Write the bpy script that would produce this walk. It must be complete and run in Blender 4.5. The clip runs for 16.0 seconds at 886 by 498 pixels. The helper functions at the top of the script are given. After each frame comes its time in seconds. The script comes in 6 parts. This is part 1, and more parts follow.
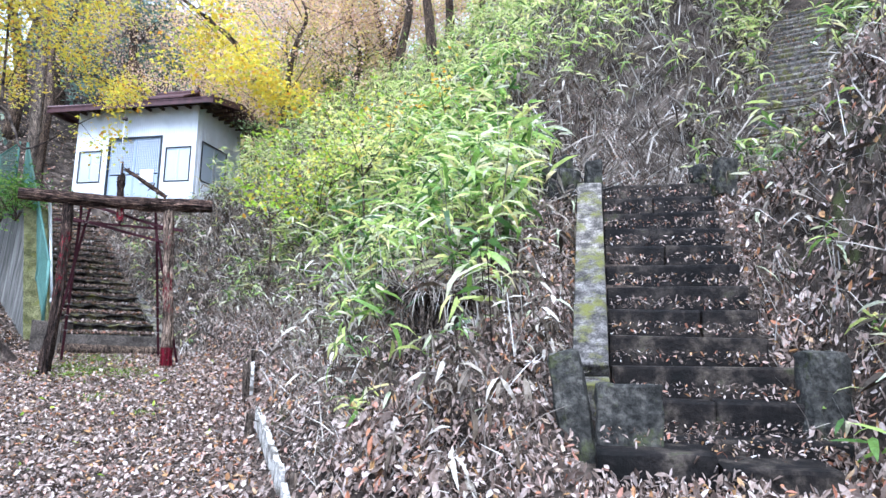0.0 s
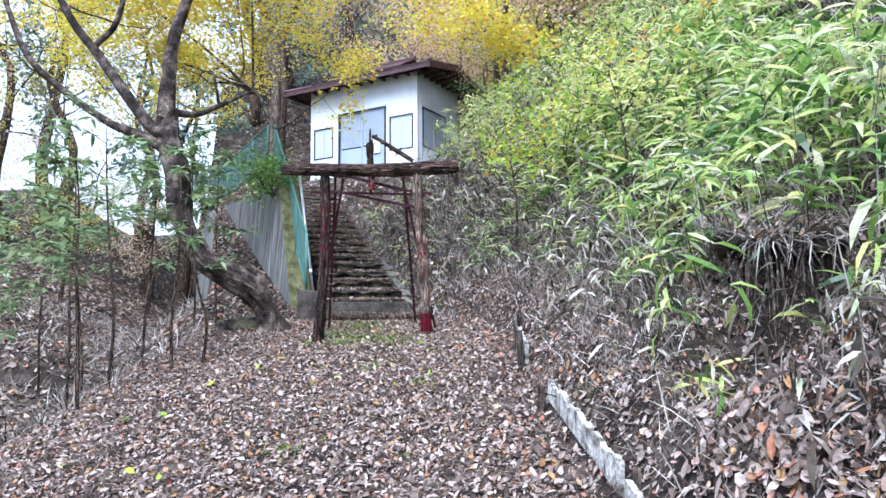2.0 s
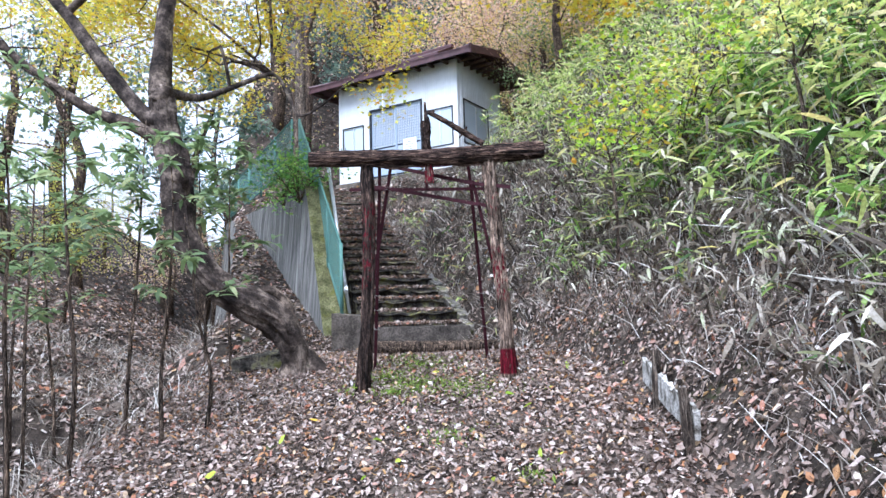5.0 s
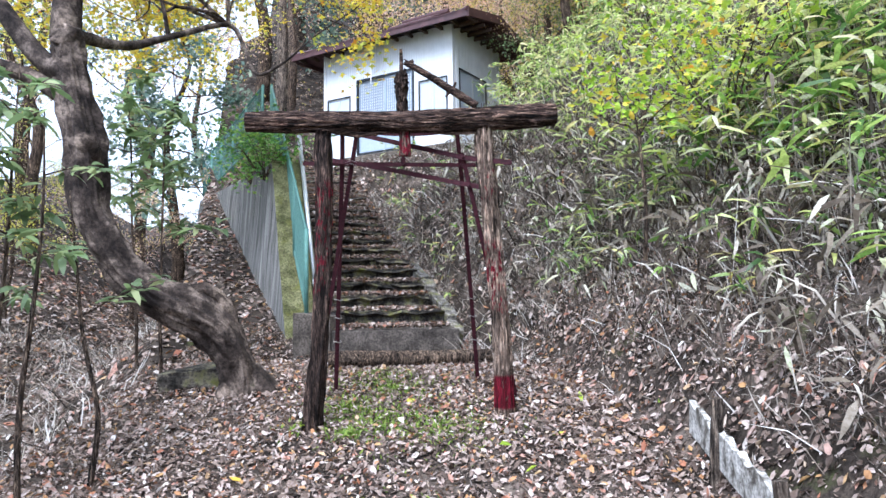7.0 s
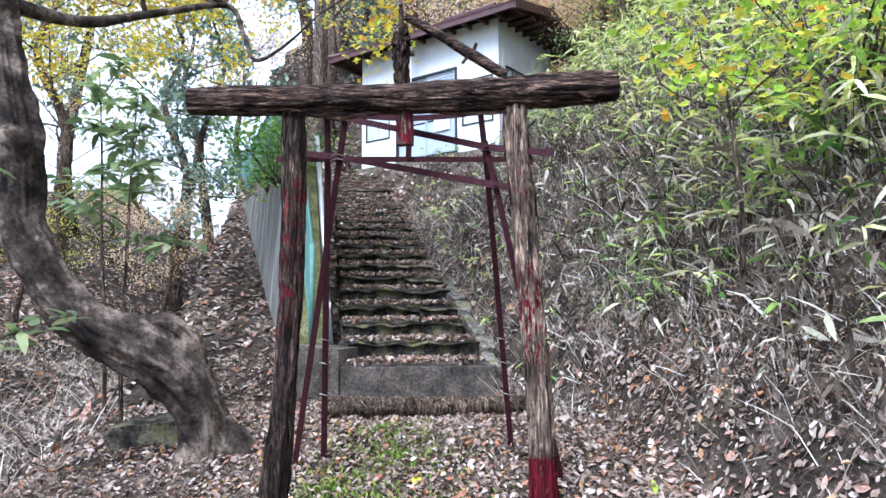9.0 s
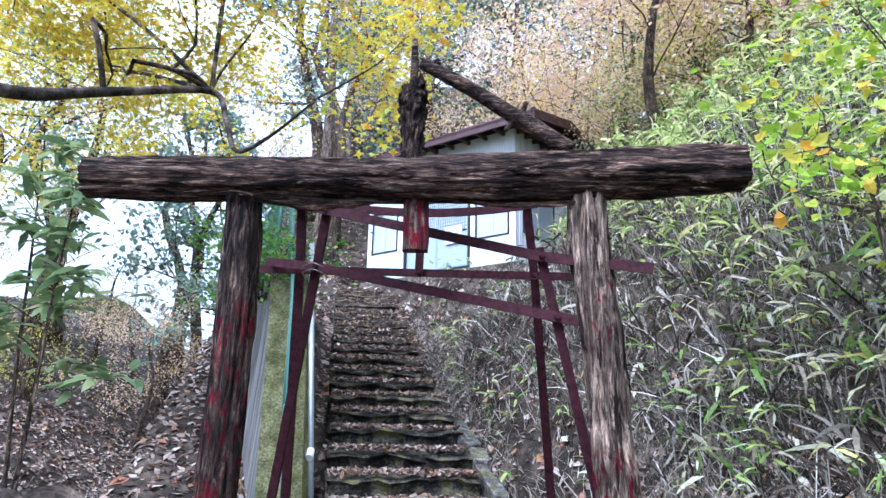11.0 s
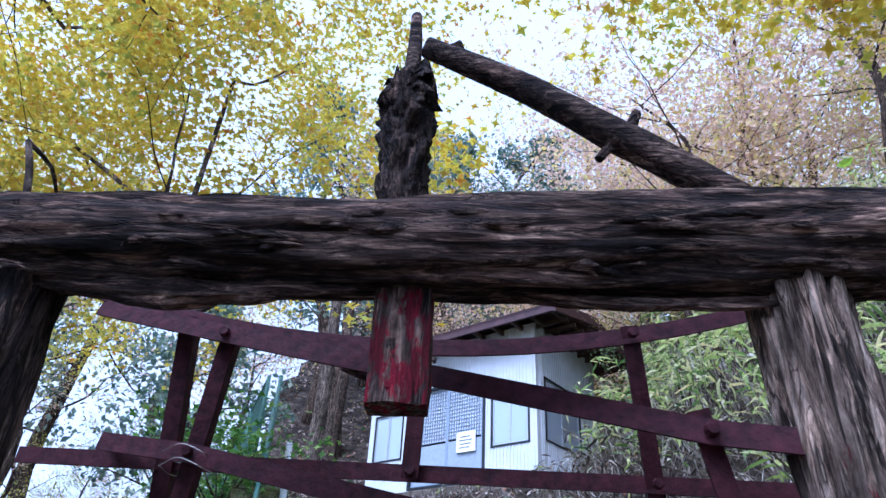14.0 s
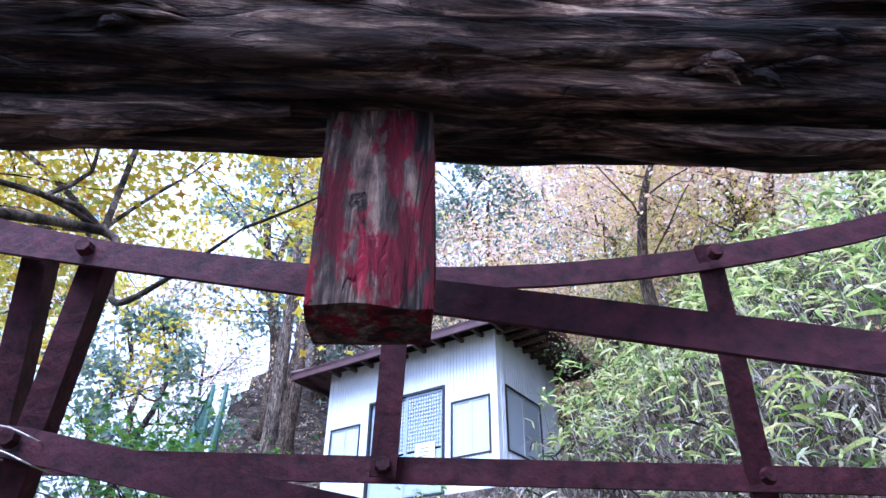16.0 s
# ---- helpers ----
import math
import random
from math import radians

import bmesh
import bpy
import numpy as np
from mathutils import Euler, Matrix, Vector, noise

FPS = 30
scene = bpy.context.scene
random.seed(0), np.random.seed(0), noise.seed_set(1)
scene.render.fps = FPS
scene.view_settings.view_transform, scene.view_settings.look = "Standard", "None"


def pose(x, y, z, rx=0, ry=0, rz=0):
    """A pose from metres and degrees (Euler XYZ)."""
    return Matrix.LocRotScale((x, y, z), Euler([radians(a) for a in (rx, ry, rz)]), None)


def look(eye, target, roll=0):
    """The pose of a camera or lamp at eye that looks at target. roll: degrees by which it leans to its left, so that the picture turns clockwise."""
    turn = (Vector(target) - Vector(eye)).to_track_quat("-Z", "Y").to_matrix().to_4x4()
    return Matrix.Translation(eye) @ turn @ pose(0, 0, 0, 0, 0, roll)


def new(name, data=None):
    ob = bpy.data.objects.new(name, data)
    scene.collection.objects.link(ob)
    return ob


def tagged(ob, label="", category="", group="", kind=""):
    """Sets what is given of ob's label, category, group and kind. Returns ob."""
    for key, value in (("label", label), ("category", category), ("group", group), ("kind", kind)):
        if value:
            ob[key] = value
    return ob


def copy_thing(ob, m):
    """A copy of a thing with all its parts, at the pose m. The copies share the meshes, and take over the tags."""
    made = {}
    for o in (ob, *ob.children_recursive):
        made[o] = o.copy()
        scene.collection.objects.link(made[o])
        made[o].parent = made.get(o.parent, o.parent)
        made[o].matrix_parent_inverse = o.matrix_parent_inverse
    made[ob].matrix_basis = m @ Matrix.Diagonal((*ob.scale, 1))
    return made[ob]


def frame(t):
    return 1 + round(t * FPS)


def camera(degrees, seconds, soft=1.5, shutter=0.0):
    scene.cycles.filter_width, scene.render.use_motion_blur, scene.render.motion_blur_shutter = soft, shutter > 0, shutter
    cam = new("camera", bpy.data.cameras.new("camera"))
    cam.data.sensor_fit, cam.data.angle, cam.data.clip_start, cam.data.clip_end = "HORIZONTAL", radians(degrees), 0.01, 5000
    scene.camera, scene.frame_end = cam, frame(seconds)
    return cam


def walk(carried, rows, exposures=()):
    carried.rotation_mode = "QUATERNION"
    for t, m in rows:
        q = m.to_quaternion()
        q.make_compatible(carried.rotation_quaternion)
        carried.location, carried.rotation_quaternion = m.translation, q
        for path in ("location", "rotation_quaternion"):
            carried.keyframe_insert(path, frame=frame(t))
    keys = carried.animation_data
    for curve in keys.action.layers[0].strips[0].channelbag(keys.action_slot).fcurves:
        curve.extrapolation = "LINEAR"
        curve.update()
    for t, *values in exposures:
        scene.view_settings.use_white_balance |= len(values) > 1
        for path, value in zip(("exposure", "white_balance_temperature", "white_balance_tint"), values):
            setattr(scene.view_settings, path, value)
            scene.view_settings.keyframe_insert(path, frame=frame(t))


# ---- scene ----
cam = camera(66.4, 16.0)
PATH = [
    (0, (0.374, 0.759, 1.54), (0.334, 2.735, 1.846), 1.2),
    (0.5, (0.274, 0.906, 1.546), (0.087, 2.874, 1.848), 0.3),
    (1, (0.134, 1.076, 1.576), (-0.199, 3.028, 1.857), 0.2),
    (1.5, (-0.14, 1.236, 1.581), (-0.636, 3.16, 1.813), -0.0),
    (2, (-0.388, 1.395, 1.608), (-1.021, 3.284, 1.783), -0.4),
    (2.5, (-0.562, 1.668, 1.642), (-1.287, 3.527, 1.788), -1.2),
    (3, (-0.798, 1.919, 1.648), (-1.553, 3.765, 1.797), -1.5),
    (3.5, (-1.066, 2.202, 1.701), (-1.812, 4.051, 1.869), -1.4),
    (4, (-1.251, 2.594, 1.768), (-1.987, 4.444, 1.965), -1.7),
    (6.5, (-2.009, 4.428, 2.061), (-2.68, 6.305, 2.228), -0.9),
    (7, (-2.043, 4.823, 2.13), (-2.742, 6.692, 2.266), -0.7),
    (7.5, (-2.152, 5.172, 2.159), (-2.895, 7.026, 2.269), -0.7),
    (8, (-2.226, 5.507, 2.206), (-3.012, 7.344, 2.302), -0.8),
    (10.5, (-2.757, 7.16, 2.507), (-3.628, 8.913, 2.919), 1.6),
    (11, (-2.975, 7.386, 2.59), (-3.815, 9.13, 3.092), 1.2),
    (11.5, (-3.074, 7.652, 2.605), (-3.907, 9.361, 3.226), 1.5),
    (12, (-3.201, 7.885, 2.684), (-3.979, 9.564, 3.442), 2.2),
    (12.5, (-3.347, 8.111, 2.75), (-4.12, 9.752, 3.592), 2.0),
    (13, (-3.439, 8.276, 2.787), (-4.202, 9.885, 3.698), 1.7),
    (13.5, (-3.469, 8.455, 2.837), (-4.266, 9.996, 3.834), 2.9),
    (14, (-3.564, 8.575, 2.857), (-4.347, 10.08, 3.916), 3.1),
    (14.5, (-3.696, 8.693, 2.871), (-4.429, 10.21, 3.948), 2.6),
    (15, (-3.787, 8.846, 2.857), (-4.472, 10.421, 3.883), 1.6),
    (15.5, (-3.808, 8.964, 2.905), (-4.473, 10.533, 3.951), 1.0),
    (16, (-3.82, 8.991, 2.95), (-4.475, 10.531, 4.046), 0.6),
]
walk(cam, [(t, look(eye, target, roll)) for t, eye, target, roll in PATH],
     exposures=[(0, 1.58, 5200, 15), (1.5, 1.45, 5200, 15), (3, 1.36, 5250, 16), (6.5, 1.45, 5400, 15), (8, 1.55, 5450, 15), (11, 1.55, 5000, 16), (13, 0.9, 4700, 21), (14.5, 0.93, 4700, 24), (15.2, 1.42, 4850, 26), (16, 1.6, 4700, 26)])

# ---- light ----
SKY_EL, SKY_ROT = 0.95, 2.6
world = bpy.data.worlds.new("overcast_sky")
scene.world = world
world.use_nodes = True
wn, wl = world.node_tree.nodes, world.node_tree.links
wn.clear()
sky = wn.new("ShaderNodeTexSky")
sky.sky_type, sky.sun_disc, sky.sun_elevation, sky.sun_rotation = "NISHITA", False, SKY_EL, SKY_ROT
sky.air_density, sky.dust_density = 1.0, 4.0
veil = wn.new("ShaderNodeMix")
veil.data_type = "RGBA"
veil.inputs[0].default_value = 0.75
veil.inputs[7].default_value = (9.0, 9.9, 10.8, 1)
bg = wn.new("ShaderNodeBackground")
bg.inputs[1].default_value = 0.088
out = wn.new("ShaderNodeOutputWorld")
wl.new(sky.outputs[0], veil.inputs[6])
wl.new(veil.outputs[2], bg.inputs[0])
wl.new(bg.outputs[0], out.inputs[0])
sun = new("sun", bpy.data.lights.new("sun", "SUN"))
sun.data.energy, sun.data.angle, sun.data.color = 2.5, radians(35), (1.0, 0.98, 0.94)
sun.matrix_world = look((-5, -1.0, 14), (-4, 9, 0))
tagged(sun, kind="structure")


# ---- materials ----
def material(name, rough=0.8, metal=0.0):
    m = bpy.data.materials.new(name)
    m.use_nodes = True
    n, l = m.node_tree.nodes, m.node_tree.links
    b = n["Principled BSDF"]
    b.inputs["Roughness"].default_value, b.inputs["Metallic"].default_value = rough, metal
    if rough >= 0.5 and not metal:
        b.inputs["Specular IOR Level"].default_value = 0.18
    return m, n, l, b


def ramp(n, stops):
    r = n.new("ShaderNodeValToRGB")
    e = r.color_ramp.elements
    e[0].position, e[0].color = stops[0][0], (*stops[0][1], 1)
    e[1].position, e[1].color = stops[-1][0], (*stops[-1][1], 1)
    for p, c in stops[1:-1]:
        e.new(p).color = (*c, 1)
    return r


def coords(n, l, scale, rot=(0, 0, 0)):
    tc, turn, mp = n.new("ShaderNodeTexCoord"), n.new("ShaderNodeMapping"), n.new("ShaderNodeMapping")
    turn.inputs["Rotation"].default_value = rot
    mp.inputs["Scale"].default_value = scale
    l.new(tc.outputs["Object"], turn.inputs[0])
    l.new(turn.outputs[0], mp.inputs[0])
    return mp


def noise_node(n, l, vec, scale, detail=6.0, rough=0.6, dist=0.0):
    t = n.new("ShaderNodeTexNoise")
    t.inputs["Scale"].default_value, t.inputs["Detail"].default_value = scale, detail
    t.inputs["Roughness"].default_value, t.inputs["Distortion"].default_value = rough, dist
    l.new(vec.outputs[0], t.inputs["Vector"])
    return t


def mix(n, l, fac, a, b, kind="MIX"):
    m = n.new("ShaderNodeMix")
    m.data_type, m.blend_type = "RGBA", kind
    for sock, v in ((m.inputs[0], fac), (m.inputs[6], a), (m.inputs[7], b)):
        if isinstance(v, (int, float)):
            sock.default_value = v
        elif isinstance(v, tuple):
            sock.default_value = (*v, 1)
        else:
            l.new(v, sock)
    return m.outputs[2]


def bump(n, l, b, height, strength=0.5, dist=0.02):
    k = n.new("ShaderNodeBump")
    k.inputs["Strength"].default_value, k.inputs["Distance"].default_value = strength, dist
    l.new(height, k.inputs["Height"])
    l.new(k.outputs[0], b.inputs["Normal"])


def leaf_material(name, stops, rough=0.55, through_light=0.35, spot=True):
    """Leaves: a colour of its own for each leaf, some light shining through."""
    m, n, l, b = material(name, rough)
    g = n.new("ShaderNodeNewGeometry")
    r = ramp(n, stops)
    l.new(g.outputs["Random Per Island"], r.inputs[0])
    col = r.outputs[0]
    if spot:
        t = noise_node(n, l, coords(n, l, (1, 1, 1)), 55.0, 3.0)
        rr = ramp(n, [(0.35, (0.62, 0.58, 0.5)), (0.6, (1.05, 1.05, 1.05))])
        l.new(t.outputs[0], rr.inputs[0])
        col = mix(n, l, 0.8, col, rr.outputs[0], "MULTIPLY")
    l.new(col, b.inputs["Base Color"])
    tr = n.new("ShaderNodeBsdfTranslucent")
    l.new(col, tr.inputs[0])
    ms = n.new("ShaderNodeMixShader")
    ms.inputs[0].default_value = through_light
    o = n["Material Output"]
    l.new(b.outputs[0], ms.inputs[1])
    l.new(tr.outputs[0], ms.inputs[2])
    l.new(ms.outputs[0], o.inputs[0])
    return m


def rocky(name, stops, scale=6.0, rough=0.9, moss=None, fine=45.0, strength=0.7):
    """Stone, concrete and soil: two scales of tone, fine relief, moss in patches."""
    m, n, l, b = material(name, rough)
    c = coords(n, l, (1, 1, 1))
    a, f = noise_node(n, l, c, scale, 8.0), noise_node(n, l, c, fine, 6.0, 0.7)
    r = ramp(n, [(0.5 + (p - 0.53) * 0.62, c3) for p, c3 in stops])
    l.new(a.outputs[0], r.inputs[0])
    rf = ramp(n, [(0.38, (0.42, 0.42, 0.42)), (0.62, (1.5, 1.5, 1.5))])
    l.new(f.outputs[0], rf.inputs[0])
    col = mix(n, l, 0.9, r.outputs[0], rf.outputs[0], "MULTIPLY")
    oi = n.new("ShaderNodeObjectInfo")
    ro = ramp(n, [(0.0, (0.72, 0.72, 0.74)), (1.0, (1.22, 1.18, 1.12))])
    l.new(oi.outputs["Random"], ro.inputs[0])
    col = mix(n, l, 1.0, col, ro.outputs[0], "MULTIPLY")
    if moss:
        mo = noise_node(n, l, c, moss[0], 7.0, 0.7)
        rm = ramp(n, [(moss[1], (0, 0, 0)), (moss[1] + 0.14, (1, 1, 1))])
        l.new(mo.outputs[0], rm.inputs[0])
        col = mix(n, l, rm.outputs[0], col, moss[2])
    l.new(col, b.inputs["Base Color"])
    bump(n, l, b, f.outputs[0], strength, 0.012)
    return m


def timber(name, stops, axis, red=None, scale=7.0, rot=(0, 0, 0)):
    """Weathered wood with its grain along one axis (0, 1, 2), cracks, and flaking red paint where red = (low, high, share)."""
    m, n, l, b = material(name, 0.85)
    s = [85.0, 85.0, 85.0]
    s[axis] = 10.0
    c = coords(n, l, tuple(s), rot)
    a = noise_node(n, l, c, 1.0, 10.0, 0.72, 0.9)
    c2 = coords(n, l, (1, 1, 1))
    big = noise_node(n, l, c2, scale, 6.0, 0.65)
    r = ramp(n, [(0.5 + (p - 0.51) * 0.75, c3) for p, c3 in stops])
    l.new(a.outputs[0], r.inputs[0])
    rb = ramp(n, [(0.36, (0.45, 0.38, 0.33)), (0.64, (1.55, 1.42, 1.3))])
    l.new(big.outputs[0], rb.inputs[0])
    col = mix(n, l, 0.85, r.outputs[0], rb.outputs[0], "MULTIPLY")
    cr = noise_node(n, l, coords(n, l, tuple(v * 0.5 for v in s), rot), 1.0, 4.0, 0.5, 1.6)
    crack = ramp(n, [(0.40, (1, 1, 1)), (0.44, (0.12, 0.11, 0.1)), (0.47, (1, 1, 1))])
    l.new(cr.outputs[0], crack.inputs[0])
    col = mix(n, l, 0.85, col, crack.outputs[0], "MULTIPLY")
    for low, high, share in red or ():
        sep = n.new("ShaderNodeSeparateXYZ")
        tc = n.new("ShaderNodeTexCoord")
        l.new(tc.outputs["Object"], sep.inputs[0])
        band = n.new("ShaderNodeMapRange")
        band.interpolation_type = "SMOOTHSTEP"
        mid, half = (low + high) / 2, (high - low) / 2
        d = n.new("ShaderNodeMath")
        d.operation = "SUBTRACT"
        d.inputs[1].default_value = mid
        l.new(sep.outputs[2], d.inputs[0])
        ab = n.new("ShaderNodeMath")
        ab.operation = "ABSOLUTE"
        l.new(d.outputs[0], ab.inputs[0])
        band.inputs[1].default_value, band.inputs[2].default_value = half, half * 0.8
        l.new(ab.outputs[0], band.inputs[0])
        pn = noise_node(n, l, coords(n, l, (1, 1, 0.35)), 38.0, 5.0, 0.65)
        rp = ramp(n, [(share, (1, 1, 1)), (share + 0.06, (0, 0, 0))])
        l.new(pn.outputs[0], rp.inputs[0])
        k = n.new("ShaderNodeMath")
        k.operation = "MULTIPLY"
        l.new(band.outputs[0], k.inputs[0])
        l.new(rp.outputs[0], k.inputs[1])
        col = mix(n, l, k.outputs[0], col, (0.15, 0.006, 0.017))
    l.new(col, b.inputs["Base Color"])
    fl = noise_node(n, l, coords(n, l, tuple(v * 0.3 for v in s), rot), 1.0, 9.0, 0.75, 1.2)
    rf = ramp(n, [(0.47, (0.55, 0.52, 0.5)), (0.53, (1.0, 1.0, 1.0)), (0.56, (1.65, 1.55, 1.45)), (0.64, (1.85, 1.72, 1.6))])
    l.new(fl.outputs[0], rf.inputs[0])
    pits = noise_node(n, l, coords(n, l, tuple(v * 0.45 for v in s), rot), 1.0, 3.0, 0.5, 0.6)
    rpit = ramp(n, [(0.37, (0.08, 0.07, 0.06)), (0.42, (1, 1, 1))])
    l.new(pits.outputs[0], rpit.inputs[0])
    final = mix(n, l, 0.92, mix(n, l, 1.0, col, rf.outputs[0], "MULTIPLY"), rpit.outputs[0], "MULTIPLY")
    l.new(final, b.inputs["Base Color"])
    both = n.new("ShaderNodeMath")
    both.operation = "MULTIPLY_ADD"
    both.inputs[1].default_value = 0.35
    l.new(crack.outputs[0], both.inputs[0])
    l.new(fl.outputs[0], both.inputs[2])
    deep = n.new("ShaderNodeMath")
    deep.operation = "MULTIPLY_ADD"
    deep.inputs[1].default_value = 0.4
    l.new(rpit.outputs[0], deep.inputs[0])
    l.new(both.outputs[0], deep.inputs[2])
    bump(n, l, b, deep.outputs[0], 1.0, 0.04)
    return m


SOIL = rocky("leaf_soil", [(0.3, (0.018, 0.014, 0.011)), (0.55, (0.045, 0.036, 0.029)), (0.78, (0.12, 0.098, 0.08))], 3.0, 0.95, (1.3, 0.62, (0.1, 0.12, 0.035)))
STEP = rocky("step_stone", [(0.3, (0.012, 0.011, 0.009)), (0.5, (0.038, 0.034, 0.029)), (0.75, (0.19, 0.168, 0.14))], 5.0, 0.8, (5.0, 0.52, (0.13, 0.13, 0.035)), 40.0, 1.0)
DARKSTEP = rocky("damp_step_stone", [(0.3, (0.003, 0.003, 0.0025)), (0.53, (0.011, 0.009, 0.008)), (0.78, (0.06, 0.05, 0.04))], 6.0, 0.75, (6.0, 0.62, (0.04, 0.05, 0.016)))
KERB = rocky("kerb_stone", [(0.3, (0.05, 0.047, 0.042)), (0.55, (0.13, 0.12, 0.108)), (0.75, (0.25, 0.235, 0.21))], 14.0, 0.9, (6.0, 0.5, (0.13, 0.13, 0.035)), 70.0, 1.0)
MARKER = rocky("marker_stone", [(0.32, (0.022, 0.022, 0.02)), (0.53, (0.038, 0.038, 0.034)), (0.76, (0.085, 0.082, 0.072))], 14.0, 0.85, (5.0, 0.54, (0.06, 0.07, 0.022)), 38.0, 1.0)
MOSSY = rocky("mossy_concrete", [(0.3, (0.07, 0.075, 0.03)), (0.7, (0.2, 0.2, 0.1))], 5.0, 0.9, (4.0, 0.52, (0.13, 0.135, 0.03)))
CONCRETE = rocky("slab_concrete", [(0.3, (0.05, 0.043, 0.036)), (0.7, (0.15, 0.13, 0.11))], 4.0, 0.9)
WHITEPEEL = rocky("peeling_white_board", [(0.35, (0.1, 0.09, 0.075)), (0.5, (0.36, 0.35, 0.32)), (0.75, (0.6, 0.59, 0.56))], 9.0, 0.8, (13.0, 0.56, (0.09, 0.08, 0.06)))


def streaked(name):
    m, n, l, b = material(name, 0.9)
    a = noise_node(n, l, coords(n, l, (4.5, 4.5, 0.3)), 1.0, 10.0, 0.72, 1.4)
    f = noise_node(n, l, coords(n, l, (1, 1, 1)), 30.0, 6.0)
    r = ramp(n, [(0.34, (0.035, 0.035, 0.032)), (0.5, (0.17, 0.165, 0.152)), (0.7, (0.38, 0.37, 0.34))])
    l.new(a.outputs[0], r.inputs[0])
    l.new(r.outputs[0], b.inputs["Base Color"])
    bump(n, l, b, f.outputs[0], 0.4, 0.01)
    return m


WALLFACE = streaked("streaked_concrete")
BARK = timber("grey_bark", [(0.3, (0.05, 0.042, 0.036)), (0.5, (0.16, 0.14, 0.12)), (0.7, (0.33, 0.3, 0.26))], 2)
TREEBARK = timber("tree_bark", [(0.3, (0.022, 0.018, 0.016)), (0.5, (0.1, 0.08, 0.064)), (0.72, (0.34, 0.28, 0.22))], 2, scale=4.0)
MAPLEBARK = rocky("maple_bark", [(0.3, (0.016, 0.012, 0.01)), (0.52, (0.06, 0.046, 0.037)), (0.75, (0.22, 0.175, 0.14))], 5.0, 0.9, (2.5, 0.66, (0.09, 0.1, 0.04)), 34.0, 0.9)
POSTWOOD = timber("bleached_post_wood", [(0.32, (0.05, 0.035, 0.028)), (0.45, (0.24, 0.19, 0.155)), (0.68, (0.5, 0.43, 0.37))], 2, [(0.1, 0.36, 0.62), (0.75, 1.35, 0.42), (1.6, 1.95, 0.36)])
POSTDARK = timber("dark_post_wood", [(0.32, (0.009, 0.006, 0.005)), (0.48, (0.042, 0.03, 0.026)), (0.72, (0.2, 0.15, 0.125))], 2, [(0.9, 1.8, 0.42)])
BEAMWOOD = timber("dark_beam_wood", [(0.34, (0.014, 0.01, 0.009)), (0.46, (0.05, 0.032, 0.028)), (0.57, (0.13, 0.094, 0.078)), (0.73, (0.42, 0.32, 0.25))], 0, None, 7.0, (0, 0, -0.437))
BLOCKWOOD = timber("red_block_wood", [(0.34, (0.03, 0.022, 0.02)), (0.5, (0.09, 0.066, 0.057)), (0.7, (0.24, 0.19, 0.165))], 2, [(1.85, 2.3, 0.46)], 12.0)


def plain(name, col, rough=0.6, metal=0.0, var=0.3, scale=20.0, strength=0.2):
    m, n, l, b = material(name, rough, metal)
    a = noise_node(n, l, coords(n, l, (1, 1, 1)), scale, 6.0)
    lo, hi = tuple(v * (1 - var) for v in col), tuple(min(1, v * (1 + var)) for v in col)
    r = ramp(n, [(0.3, lo), (0.7, hi)])
    l.new(a.outputs[0], r.inputs[0])
    l.new(r.outputs[0], b.inputs["Base Color"])
    bump(n, l, b, a.outputs[0], strength, 0.004)
    return m


IRON = plain("red_painted_iron", (0.034, 0.0068, 0.0105), 0.75, 0.0, 0.65, 45.0, 1.0)
IRON.node_tree.nodes["Principled BSDF"].inputs["Specular IOR Level"].default_value = 0.2
WIRE = plain("tie_wire", (0.3, 0.28, 0.26), 0.5, 0.7)
SIDING = plain("white_metal_siding", (0.68, 0.71, 0.74), 0.5, 0.0, 0.08, 3.0, 0.05)
ROOF = plain("maroon_sheet_roof", (0.07, 0.03, 0.032), 0.55, 0.1, 0.35, 6.0)
SOFFIT = plain("brown_eave_wood", (0.07, 0.048, 0.037), 0.8)
LATTICE = plain("blue_grey_lattice", (0.3, 0.36, 0.44), 0.5, 0.0, 0.1)
DOORPANEL = plain("blue_grey_panel", (0.36, 0.42, 0.5), 0.45, 0.0, 0.1)
DARKFRAME = plain("dark_metal_frame", (0.03, 0.035, 0.04), 0.4, 0.5)
ALU = plain("pale_metal", (0.55, 0.58, 0.6), 0.4, 0.6, 0.1)
PAPER = plain("white_notice", (0.85, 0.87, 0.88), 0.7, 0.0, 0.04)
GREENFENCE = plain("green_plastic_fence", (0.1, 0.21, 0.18), 0.5, 0.0, 0.2)
DARKIN = plain("dark_interior", (0.03, 0.03, 0.035), 0.8)
RUST = plain("rusty_nail", (0.07, 0.045, 0.035), 0.8, 0.3)


def pane_glass():
    m, n, l, b = material("window_glass", 0.06)
    b.inputs["Base Color"].default_value = (0.5, 0.58, 0.66, 1)
    b.inputs["Metallic"].default_value = 0.15
    return m


